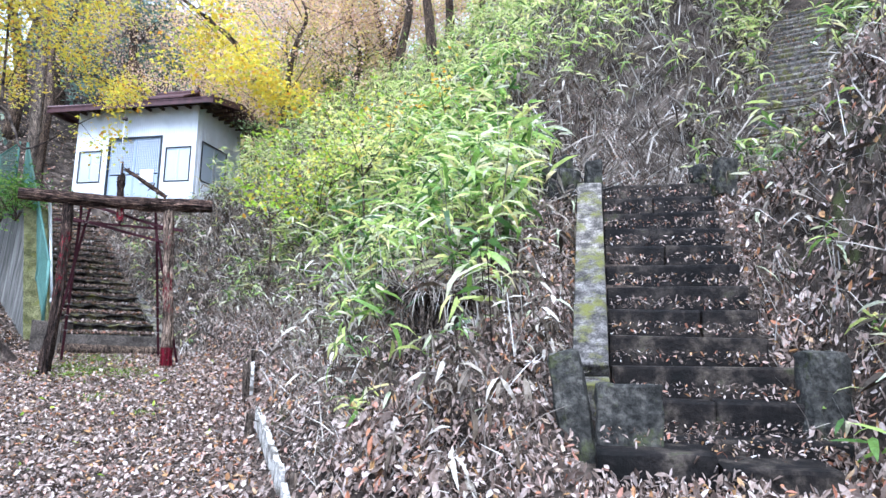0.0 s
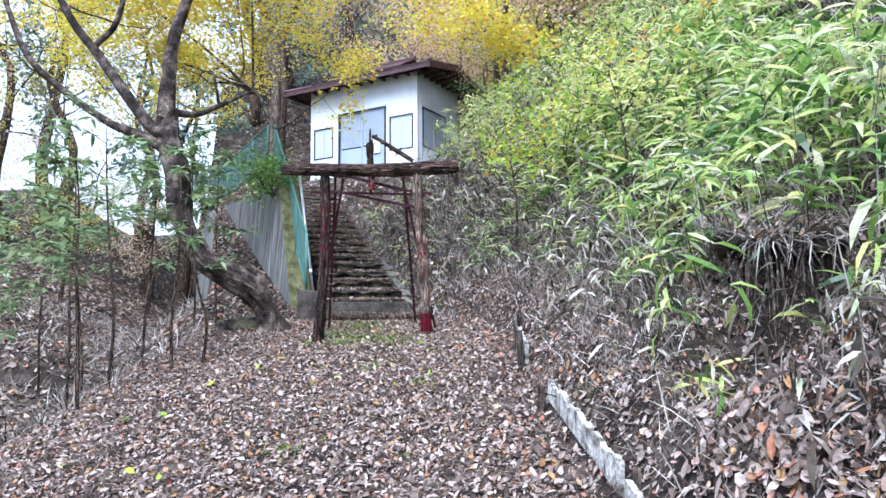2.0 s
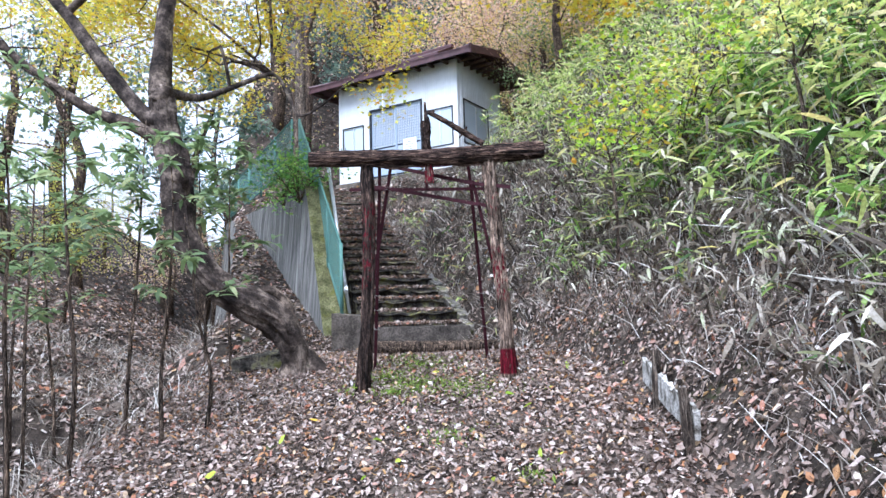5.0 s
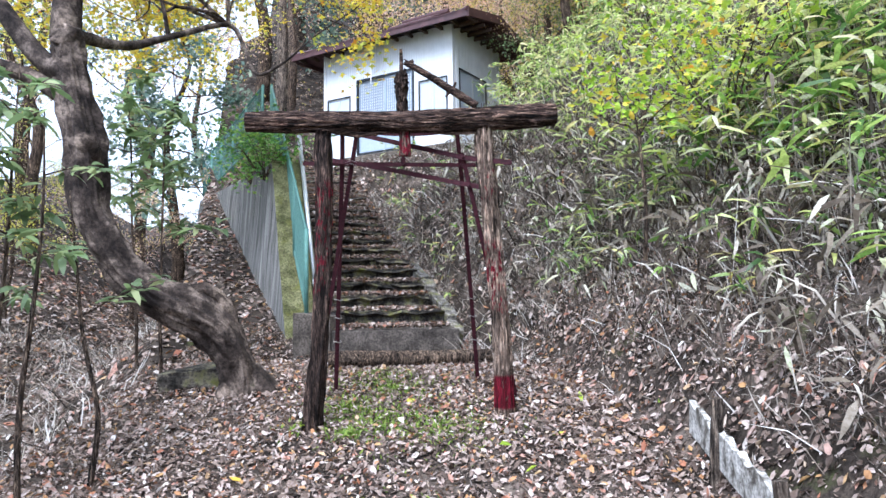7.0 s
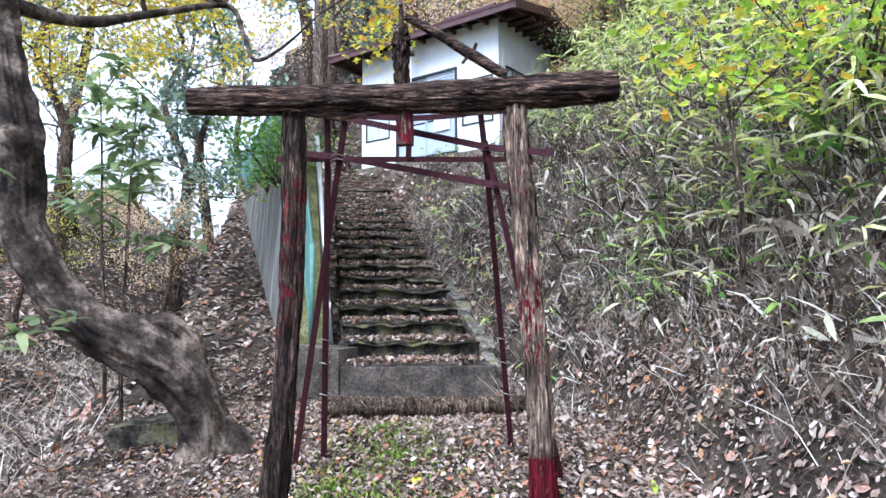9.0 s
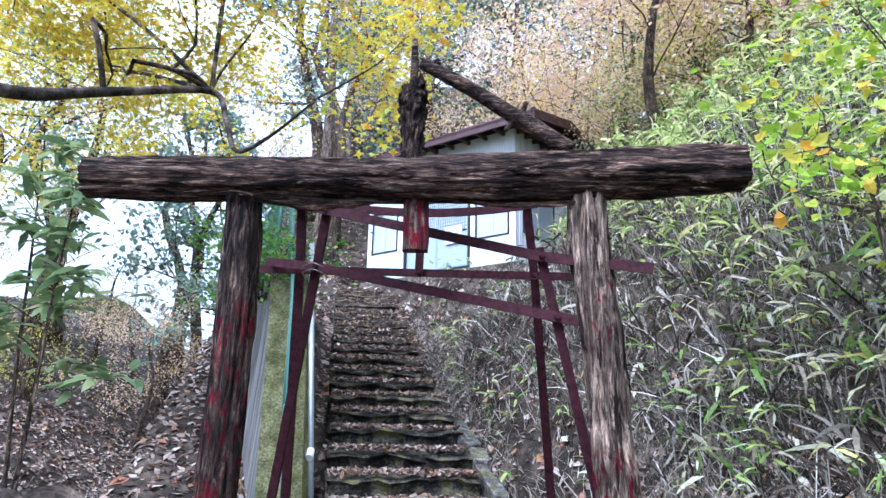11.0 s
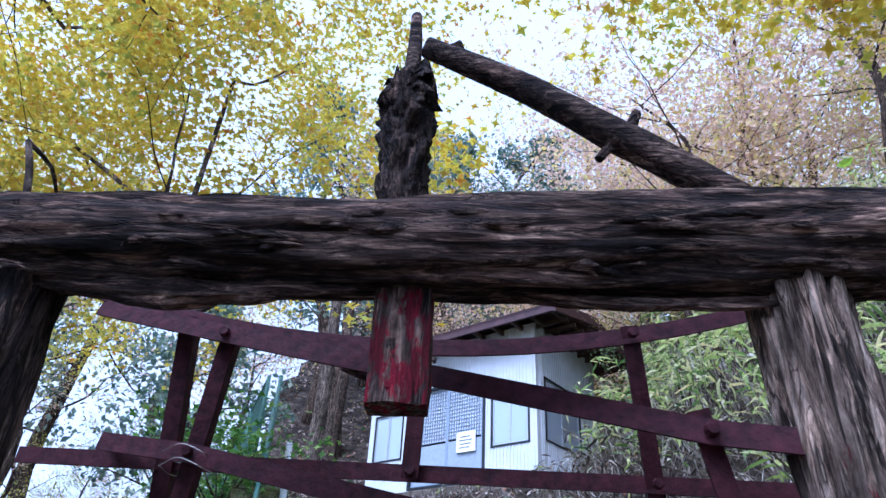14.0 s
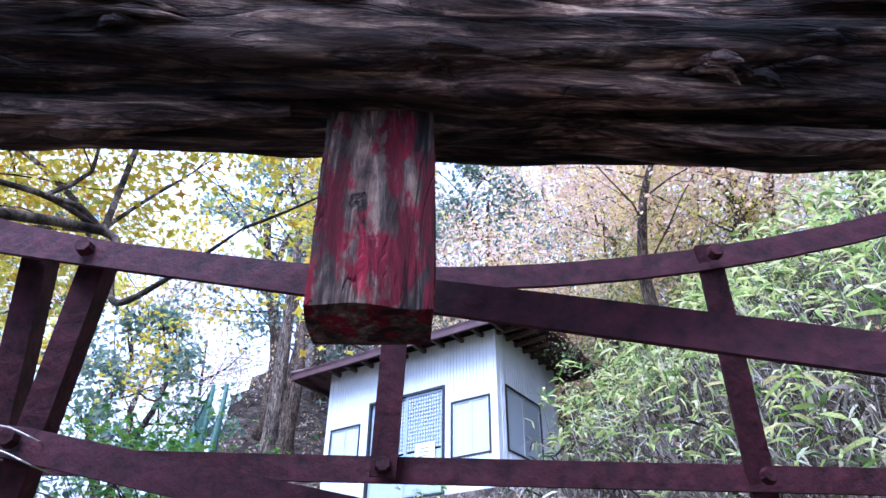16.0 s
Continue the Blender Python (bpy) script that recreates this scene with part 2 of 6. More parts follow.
GLASS = pane_glass()
DEAD = leaf_material("fallen_leaves", [(0.0, (0.07, 0.05, 0.04)), (0.25, (0.17, 0.125, 0.1)), (0.52, (0.34, 0.265, 0.225)), (0.76, (0.52, 0.44, 0.4)), (0.86, (0.36, 0.15, 0.09)), (0.92, (0.42, 0.26, 0.11)), (1.0, (0.68, 0.64, 0.61))], 0.5, 0.12)
STRAW = leaf_material("dry_grass", [(0.0, (0.022, 0.017, 0.013)), (0.27, (0.085, 0.067, 0.053)), (0.55, (0.25, 0.21, 0.17)), (0.82, (0.42, 0.38, 0.32)), (1.0, (0.68, 0.65, 0.6))], 0.6, 0.08, False)
SASA = leaf_material("bamboo_grass_leaves", [(0.0, (0.03, 0.07, 0.02)), (0.18, (0.1, 0.21, 0.045)), (0.38, (0.26, 0.44, 0.09)), (0.52, (0.47, 0.63, 0.17)), (0.72, (0.72, 0.76, 0.26)), (0.86, (0.74, 0.78, 0.6)), (0.94, (0.78, 0.72, 0.48)), (1.0, (0.8, 0.66, 0.2))], 0.35, 0.5)
# yellower, paler copy of SASA; open sky light is put into the colour
SASALIT = leaf_material("sky_lit_bamboo_grass_leaves", [(0.0, (0.07, 0.13, 0.035)), (0.2, (0.24, 0.37, 0.09)), (0.45, (0.5, 0.63, 0.19)), (0.68, (0.66, 0.72, 0.26)), (0.86, (0.74, 0.76, 0.44)), (1.0, (0.8, 0.7, 0.3))], 0.35, 0.55)
SASAOLD = leaf_material("withered_bamboo_grass", [(0.0, (0.03, 0.022, 0.016)), (0.35, (0.12, 0.095, 0.07)), (0.65, (0.3, 0.26, 0.205)), (0.88, (0.56, 0.52, 0.45)), (1.0, (0.36, 0.42, 0.24))], 0.5, 0.15)
YELLOW = leaf_material("yellow_maple_leaves", [(0.0, (0.72, 0.53, 0.05)), (0.4, (0.86, 0.73, 0.09)), (0.68, (0.76, 0.72, 0.12)), (0.86, (0.48, 0.56, 0.12)), (1.0, (0.8, 0.38, 0.05))], 0.5, 0.5, False)
EVERGREEN = leaf_material("evergreen_leaves", [(0.0, (0.09, 0.14, 0.06)), (0.5, (0.18, 0.26, 0.11)), (0.85, (0.3, 0.4, 0.17)), (1.0, (0.44, 0.48, 0.24))], 0.28, 0.45, False)
IVY = leaf_material("ivy_leaves", [(0.0, (0.08, 0.22, 0.04)), (0.6, (0.2, 0.42, 0.07)), (1.0, (0.4, 0.56, 0.12))], 0.35, 0.4, False)
# cedar green lightened: haze over the distance is put into the colour
CEDAR = leaf_material("cedar_foliage", [(0.0, (0.1, 0.17, 0.14)), (0.6, (0.22, 0.31, 0.24)), (1.0, (0.36, 0.42, 0.3))], 0.6, 0.4, False)
RUSSET = leaf_material("russet_foliage", [(0.0, (0.6, 0.38, 0.28)), (0.4, (0.84, 0.64, 0.54)), (0.7, (0.86, 0.62, 0.3)), (0.88, (0.8, 0.7, 0.2)), (1.0, (0.72, 0.66, 0.6))], 0.6, 0.5, False)
LIME = leaf_material("yellow_green_foliage", [(0.0, (0.36, 0.44, 0.1)), (0.5, (0.6, 0.58, 0.12)), (1.0, (0.78, 0.66, 0.1))], 0.55, 0.45, False)
SHRUBLEAF = leaf_material("bright_shrub_leaves", [(0.0, (0.3, 0.5, 0.05)), (0.5, (0.5, 0.66, 0.08)), (0.85, (0.72, 0.68, 0.1)), (1.0, (0.8, 0.42, 0.06))], 0.5, 0.45, False)
PALEYELLOW = leaf_material("pale_yellow_leaves", [(0.0, (0.8, 0.76, 0.2)), (0.5, (0.84, 0.82, 0.36)), (0.85, (0.72, 0.76, 0.24)), (1.0, (0.8, 0.62, 0.16))], 0.5, 0.5, False)
ORANGE = leaf_material("orange_autumn_leaves", [(0.0, (0.8, 0.34, 0.04)), (0.5, (0.85, 0.52, 0.07)), (1.0, (0.78, 0.66, 0.14))], 0.5, 0.5, False)
MOSSMAT = leaf_material("green_moss", [(0.0, (0.1, 0.17, 0.03)), (1.0, (0.24, 0.3, 0.06))], 0.8, 0.2, False)


# ---- building blocks ----
rng = np.random.default_rng(5)


def ss(a, b, v):
    t = np.clip((v - a) / (b - a), 0, 1)
    return t * t * (3 - 2 * t)


def mesh_of(name, verts, faces, mat, smooth=False):
    """A mesh from an array of points and an array of faces that all have the same number of corners."""
    v, f = np.asarray(verts, np.float32), np.asarray(faces, np.int32)
    me = bpy.data.meshes.new(name)
    me.vertices.add(len(v))
    me.vertices.foreach_set("co", v.ravel())
    me.loops.add(f.size)
    me.loops.foreach_set("vertex_index", f.ravel())
    me.polygons.add(len(f))
    me.polygons.foreach_set("loop_start", np.arange(0, f.size, f.shape[1], dtype=np.int32))
    me.polygons.foreach_set("use_smooth", np.full(len(f), smooth))
    me.update(calc_edges=True)
    me.validate()
    me.materials.append(mat)
    return me


def root_of(parent):
    while parent.parent:
        parent = parent.parent
    return Vector(parent.location)


def part(name, data, mat, parent, label="", smooth=False):
    """One mesh object under a thing or part. data: a bmesh in world metres, or (points, faces)."""
    off = root_of(parent)
    if isinstance(data, bmesh.types.BMesh):
        bmesh.ops.translate(data, verts=data.verts, vec=-off)
        me = bpy.data.meshes.new(name)
        data.to_mesh(me)
        data.free()
        me.materials.append(mat)
        if smooth:
            me.polygons.foreach_set("use_smooth", np.ones(len(me.polygons), bool))
    else:
        me = mesh_of(name, np.asarray(data[0]) - np.array(off), data[1], mat, smooth)
    ob = new(name, me)
    ob.parent = parent
    return tagged(ob, label)


def thing(name, at, label, category, group="", kind=""):
    ob = new(name)
    ob.location = at
    ob.empty_display_size = 0.1
    return tagged(ob, label, category, group, kind)


def stuff(name, verts, faces, mat, label, category, smooth=False):
    return tagged(new(name, mesh_of(name, verts, faces, mat, smooth)), label, category, kind="stuff")


def box(bm, lo, hi, m=None, bevel=0.0, jitter=0.0, cuts=0):
    """A box between two corners, turned by m, with rounded and uneven edges."""
    r = bmesh.ops.create_cube(bm, size=1.0)
    vs = r["verts"]
    lo, hi = Vector(lo), Vector(hi)
    for v in vs:
        v.co = Vector([lo[i] + (v.co[i] + 0.5) * (hi[i] - lo[i]) for i in range(3)])
    geo = vs
    if cuts or bevel:
        old = {v for v in bm.verts} - set(vs)
        es = list({e for v in vs for e in v.link_edges})
        if cuts:
            bmesh.ops.subdivide_edges(bm, edges=es, cuts=cuts, use_grid_fill=True)
        else:
            bmesh.ops.bevel(bm, geom=es, offset=bevel, segments=2, affect="EDGES", profile=0.6)
        geo = [v for v in bm.verts if v not in old]
    if jitter:
        for v in geo:
            v.co += jitter * noise.noise_vector(v.co * 7.0) + jitter * 0.5 * noise.noise_vector(v.co * 23.0)
    if m is not None:
        bmesh.ops.transform(bm, matrix=m, verts=geo)
    return bm


def tube(points, radii, sides=10, rough=0.0, freq=8.0, steps=6, cap=True, flute=0.0):
    """A round limb through points, smoothed, with a knobbly surface. Gives points and quads."""
    p = np.asarray(points, float)
    k = np.arange(len(p))
    t = np.linspace(0, len(p) - 1, (len(p) - 1) * steps + 1)
    if len(p) > 2:
        m = np.gradient(p, axis=0)
        i = np.minimum(t.astype(int), len(p) - 2)
        u = (t - i)[:, None]
        c = (2 * u**3 - 3 * u**2 + 1) * p[i] + (u**3 - 2 * u**2 + u) * m[i] + (3 * u**2 - 2 * u**3) * p[i + 1] + (u**3 - u**2) * m[i + 1]
    else:
        c = p[0] + (p[1] - p[0]) * t[:, None]
    r = np.interp(t, k, radii)
    d = np.gradient(c, axis=0)
    d /= np.linalg.norm(d, axis=1)[:, None] + 1e-9
    ref = np.array([0.31, 0.17, 0.93]) if abs(d[0][2]) < 0.9 else np.array([0.9, 0.4, 0.1])
    a = np.cross(d, ref)
    a /= np.linalg.norm(a, axis=1)[:, None] + 1e-9
    b = np.cross(d, a)
    ang = np.linspace(0, 2 * np.pi, sides, endpoint=False)
    ring = np.cos(ang)[None, :, None] * a[:, None] + np.sin(ang)[None, :, None] * b[:, None]
    rr = np.repeat(r[:, None], sides, 1)
    if rough:
        for j in range(len(c)):
            for s in range(sides):
                q = Vector((math.cos(ang[s]) * 1.4, math.sin(ang[s]) * 1.4, t[j] * 0.55 * freq / 8))
                g, h = Vector((q.x * 4.2, q.y * 4.2, q.z * 2.2)), Vector((q.x * 9, q.y * 9, q.z * 12))
                rr[j, s] *= 1 + rough * (noise.noise(q * 2.2) + 0.5 * noise.noise(q * 6.0) + 0.9 * (0.25 - abs(noise.noise(g))) + 0.3 * noise.noise(h))
    if flute:
        th = ang[None, :] + 0.33 * t[:, None]
        rr = rr * (1 + flute * (np.cos(4 * th + 0.8 * np.sin(t)[:, None]) + 0.7 * np.abs(np.cos(4.5 * th + 1.1 * np.sin(0.7 * t + 1)[:, None])) + 0.35 * np.cos(11 * th + 2 * np.sin(1.3 * t)[:, None])))
    v = (c[:, None] + ring * rr[..., None]).reshape(-1, 3)
    n = len(c)
    j, s = np.meshgrid(np.arange(n - 1), np.arange(sides), indexing="ij")
    f = np.stack([j * sides + s, j * sides + (s + 1) % sides, (j + 1) * sides + (s + 1) % sides, (j + 1) * sides + s], -1).reshape(-1, 4)
    if cap:
        v = np.vstack([v, c[0], c[-1]])
        e0, e1 = n * sides, n * sides + 1
        s = np.arange(0, sides, 2)
        lo = np.stack([np.full(len(s), e0), (s + 2) % sides, (s + 1) % sides, s], -1)
        hi = (n - 1) * sides
        up = np.stack([np.full(len(s), e1), hi + s, hi + (s + 1) % sides, hi + (s + 2) % sides], -1)
        f = np.vstack([f, lo, up])
    return v, f


def join(pieces):
    vs, fs, n = [], [], 0
    for v, f in pieces:
        vs.append(v)
        fs.append(np.asarray(f) + n)
        n += len(v)
    return np.vstack(vs), np.vstack(fs)


def blades(tmpl, faces, pos, yaw, pitch, roll, size):
    """Copies of a small template laid into one mesh: z-yaw, then nose up by pitch, then rolled."""
    cy, sy, cp, sp, cr, sr = np.cos(yaw), np.sin(yaw), np.cos(pitch), np.sin(pitch), np.cos(roll), np.sin(roll)
    x, y, z = (np.asarray(tmpl)[:, i][None] for i in range(3))
    s = np.asarray(size)
    s = s[:, None] * np.ones((1, 3)) if s.ndim == 1 else s
    x, y, z = x * s[:, :1], y * s[:, 1:2], z * s[:, 2:]
    y, z = y * cr[:, None] - z * sr[:, None], y * sr[:, None] + z * cr[:, None]
    x, z = x * cp[:, None] - z * sp[:, None], x * sp[:, None] + z * cp[:, None]
    x, y = x * cy[:, None] - y * sy[:, None], x * sy[:, None] + y * cy[:, None]
    v = np.stack([x, y, z], -1) + pos[:, None]
    f = np.asarray(faces)[None] + (np.arange(len(pos)) * len(tmpl))[:, None, None]
    return v.reshape(-1, 3), f.reshape(-1, np.asarray(faces).shape[1])


# leaf shapes: length along x, from the stalk
FLATLEAF = [(-0.5, 0, 0.1), (-0.12, 0.3, 0.06), (0.25, 0.24, 0.1), (0.5, 0, 0.28), (0.25, -0.24, 0.1), (-0.12, -0.3, 0.06), (-0.1, 0, -0.03), (0.22, 0, 0.02)]
FOLDLEAF = [(-0.5, 0, 0), (0.5, 0, 0.14), (0.22, 0.3, 0.2), (-0.2, 0.27, 0.1), (0.25, -0.22, 0.17), (-0.12, -0.33, 0.12)]
FOLDQ = [(0, 1, 2, 3), (1, 0, 5, 4)]
FLATQ = [(0, 5, 6, 1), (1, 6, 7, 2), (6, 5, 4, 7), (2, 7, 4, 3)]
LONGLEAF = [(0, 0.02, 0), (0, -0.02, 0), (0.3, 0.5, 0.05), (0.3, -0.5, 0.05), (0.7, 0.4, -0.02), (0.7, -0.4, -0.02), (1.0, 0.02, -0.17), (1.0, -0.02, -0.17)]
LONGQ = [(0, 1, 3, 2), (2, 3, 5, 4), (4, 5, 7, 6)]
BLADE = [(0, 0.5, 0), (0, -0.5, 0), (0.55, 0.4, 0.1), (0.55, -0.4, 0.1), (1.0, 0.05, -0.05), (1.0, -0.05, -0.05)]
BLADEQ = [(0, 1, 3, 2), (2, 3, 5, 4)]
STAR = [(-0.5, 0, 0), (-0.1, -0.18, 0.03), (0.05, -0.5, -0.05), (0.18, -0.16, 0.03), (0.55, 0, -0.06), (0.18, 0.16, 0.03), (0.05, 0.5, -0.05), (-0.1, 0.18, 0.03)]
STARQ = [(0, 1, 3, 5), (1, 2, 3, 3), (3, 4, 5, 5)]
STARF = [(0, 1, 5, 7), (1, 2, 3, 5), (3, 4, 5, 1), (5, 6, 7, 1)]
TUFT = [(-0.5, 0, 0), (0, -0.3, 0.06), (0.5, 0, -0.05), (0, 0.3, 0.06)]
TUFTQ = [(0, 1, 2, 3)]


# ---- ground ----
S0, SD, SN = np.array([-5.35, 12.15]), np.array([-0.571, 0.821]), np.array([0.821, 0.571])
R0, RX, RY = (1.6, 4.157), 0.198, 0.98
TOE_Y = [-40, -6, 0, 2, 3.2, 4.4, 5.4, 6.5, 8.8, 10.3, 11.3, 12.9, 14, 17, 18.5, 19.6, 25, 60, 200]
TOE_X = [20, 8.0, 3.1, 1.5, 0.55, -0.4, -0.82, -1.26, -1.95, -2.75, -3.3, -4.55, -5.35, -7.35, -7.9, -6.7, -6.3, -4.0, 0]
EDGE_Y = [-40, -3, 1.5, 4, 5.4, 6.5, 7.55, 9.5, 12, 30]
EDGE_X = [-3.0, -3.0, -3.9, -4.7, -5.1, -5.45, -5.9, -6.6, -8.5, -22]
WA, WD, WN = np.array([-6.5, 11.6]), np.array([-0.73, 0.683]), np.array([0.683, 0.73])


def stair_z(r):
    return np.interp(r, [0, 9.6, 40], [1.73, 5.4, 5.8])


def rough_noise(x, y):
    return (np.sin(1.7 * x + 0.9 * y) * np.sin(1.1 * y - 0.6 * x + 1) + 0.6 * np.sin(3.9 * x - 2.3 * y + 2) * np.sin(4.4 * y + 1.2 * x) + 0.35 * np.sin(8.7 * x + 3.1) * np.sin(9.3 * y + 1.7 * x))


WAY = np.array([(2.2, 6.6, 3.0), (4.25, 8.45, 3.95), (6.5, 12.2, 7.3), (8.6, 15.6, 10.4)])


def upper_way(x, y):
    """How far a point lies from the footway up the bank, and the height of the footway beside it."""
    best, high = np.full(np.shape(x), 99.0), np.zeros(np.shape(x))
    for a, b in zip(WAY, WAY[1:]):
        c = b - a
        t = np.clip(((x - a[0]) * c[0] + (y - a[1]) * c[1]) / (c[0] ** 2 + c[1] ** 2), 0, 1)
        r = np.hypot(x - a[0] - t * c[0], y - a[1] - t * c[1])
        high = np.where(r < best, a[2] + t * c[2], high)
        best = np.minimum(best, r)
    return best, high


def ground(x, y):
    x, y = np.asarray(x, float), np.asarray(y, float)
    r = (x - S0[0]) * SD[0] + (y - S0[1]) * SD[1]
    q = (x - S0[0]) * SN[0] + (y - S0[1]) * SN[1]
    path = -0.15 + 0.16 * (np.clip(y, -4, 30) - 0.76)
    z = np.where(r < 0, np.minimum(path, 1.40 + 0.1 * np.clip(y - 12.5, 0, 9)), 1.42 + 0.375 * np.clip(r, 0, 9.8) + 0.62 * ss(9.4, 10.8, r))
    z = z + 0.78 * np.clip(r - 14.0, 0, 40)
    d = (x - np.interp(y, TOE_Y, TOE_X)) * 0.92
    k = ss(8.0, 10.5, y)
    bank = 0.3 * ss(-0.12, 0.3, d) + (0.8 + 0.22 * k) * np.clip(d, 0, 2.2) + (0.66 + 0.28 * k) * np.clip(d - 2.2, 0, 30) + 0.1 * np.clip(d - 32, 0, 60)
    near = 1 - ss(7.0, 11.0, y)
    # the flight of steps that climbs the bank
    sr, sq = (x - R0[0]) * RX + (y - R0[1]) * RY, (x - R0[0]) * RY - (y - R0[1]) * RX
    flight = np.interp(sr, [-2.4, -0.7, -0.35, 0.0, 2.4, 3.5, 12, 60], [0.1, 0.72, 0.93, 1.02, 2.8, 3.02, 8.6, 40])
    w = (1 - ss(0.62, 1.35, np.abs(sq))) * ss(-1.6, -0.3, sr) * (1 - ss(4.5, 9, sr))
    zr = z + bank
    zr = zr * (1 - w) + np.minimum(flight, zr + 0.6) * w
    # the footway from the head of that flight to the steps higher up
    far_off, line = upper_way(x, y)
    w = 1 - ss(0.75, 1.6, far_off)
    zr = zr * (1 - w) + np.minimum(zr, line - 0.14) * w
    z = np.where(d > -0.12, zr, z)
    # left of the path: a hollow, then a wooded slope
    e = np.interp(y, EDGE_Y, EDGE_X) - x
    fb, fl = (x - WA[0]) * WN[0] + (y - WA[1]) * WN[1], (x - WA[0]) * WD[0] + (y - WA[1]) * WD[1]
    left = -0.95 * ss(0, 2.0, e) + 0.3 * np.clip(e - 2.2, 0, 12) * ss(3.5, 6.5, y) * (0.55 + 0.45 * ss(8, 13, y)) * ss(0.8, 4.5, -fb) + (0.09 * np.clip(y - 8.5, 0, 8) + 0.2 * np.clip(y - 14.5, 0, 22)) * ss(0.6, 5, e)
    z = np.where((e > 0) & (q < -0.7), np.minimum(z, 1.5 + 0.02 * y) + left, z)
    # terrace behind the concrete wall
    terrace = np.interp(fl + 0.5 * fb, [0, 1.9, 9, 14, 40], [1.3, 3.75, 4.9, 5.7, 9])
    inside = ss(0.32, 0.5, fb) * ss(0.95, 1.2, -q) * ss(-0.3, 0.1, fl) * (1 - ss(11.0, 14.0, fl))
    z = z * (1 - inside) + terrace * inside
    # level ground under the hall
    hx, hy = (x + 11.61) * 0.979 - (y - 21.06) * 0.202, (x + 11.61) * 0.202 + (y - 21.06) * 0.979
    out = np.maximum(np.maximum(-0.3 - hx, hx - 4.6), np.maximum(-0.35 - hy, hy - 2.8))
    level = 1 - ss(0.0, 0.7, out)
    z = z * (1 - level) + 5.62 * level
    z = z + 1.35 * np.exp(-(((x + 13.3) / 1.0) ** 2) - ((y - 21.0) / 1.6) ** 2) * (1 - level)
    amp = 0.02 + 0.05 * ss(0, 0.6, d) + 0.05 * ss(0, 1, e)
    z = z + amp * rough_noise(x, y) * (0.3 + 0.7 * (np.abs(q) > 0.8))
    z = z + 0.3 * np.exp(-(((x - 0.38) / 0.6) ** 2) - ((y - 5.3) / 0.9) ** 2)
    # the washed-out hole under the thicket
    z = z - 1.05 * np.exp(-np.abs((x - 0.26) / 0.48) ** 3 - np.abs((y - 5.28) / 0.42) ** 3)
    far = ss(45, 120, np.hypot(x + 4, y - 9))
    return z * (1 - far) + np.where(x > 0, 14.0, -4.0) * far


def grown(lo, hi, step, reach, rate):
    mid = list(np.arange(lo, hi + step / 2, step))
    s, a, b, left, right = step, lo, hi, [], []
    while b < reach:
        s *= rate
        a, b = a - s, b + s
        left.append(a)
        right.append(b)
    return np.array(left[::-1] + mid + right)


def build_ground():
    gx, gy = grown(-15.0, 4.6, 0.085, 600, 1.12), grown(1.5, 22.0, 0.085, 600, 1.12)
    X, Y = np.meshgrid(gx, gy, indexing="ij")
    v = np.stack([X, Y, ground(X, Y)], -1).reshape(-1, 3)
    ny = len(gy)
    i, j = np.meshgrid(np.arange(len(gx) - 1), np.arange(ny - 1), indexing="ij")
    f = np.stack([i * ny + j, (i + 1) * ny + j, (i + 1) * ny + j + 1, i * ny + j + 1], -1).reshape(-1, 4)
    tagged(new("ground", mesh_of("ground", v, f, SOIL, True)), "brown soil hillside and trodden path under fallen leaves", "ground", kind="structure")


build_ground()

# ---- the long flight of steps to the hall ----
def st(r, q, z=0.0):
    """A point r metres up the long flight and q metres to its right."""
    return np.array([S0[0] + r * SD[0] + q * SN[0], S0[1] + r * SD[1] + q * SN[1], z])


STM = Matrix(((SN[0], SD[0], 0, S0[0]), (SN[1], SD[1], 0, S0[1]), (0, 0, 1, 0), (0, 0, 0, 1)))


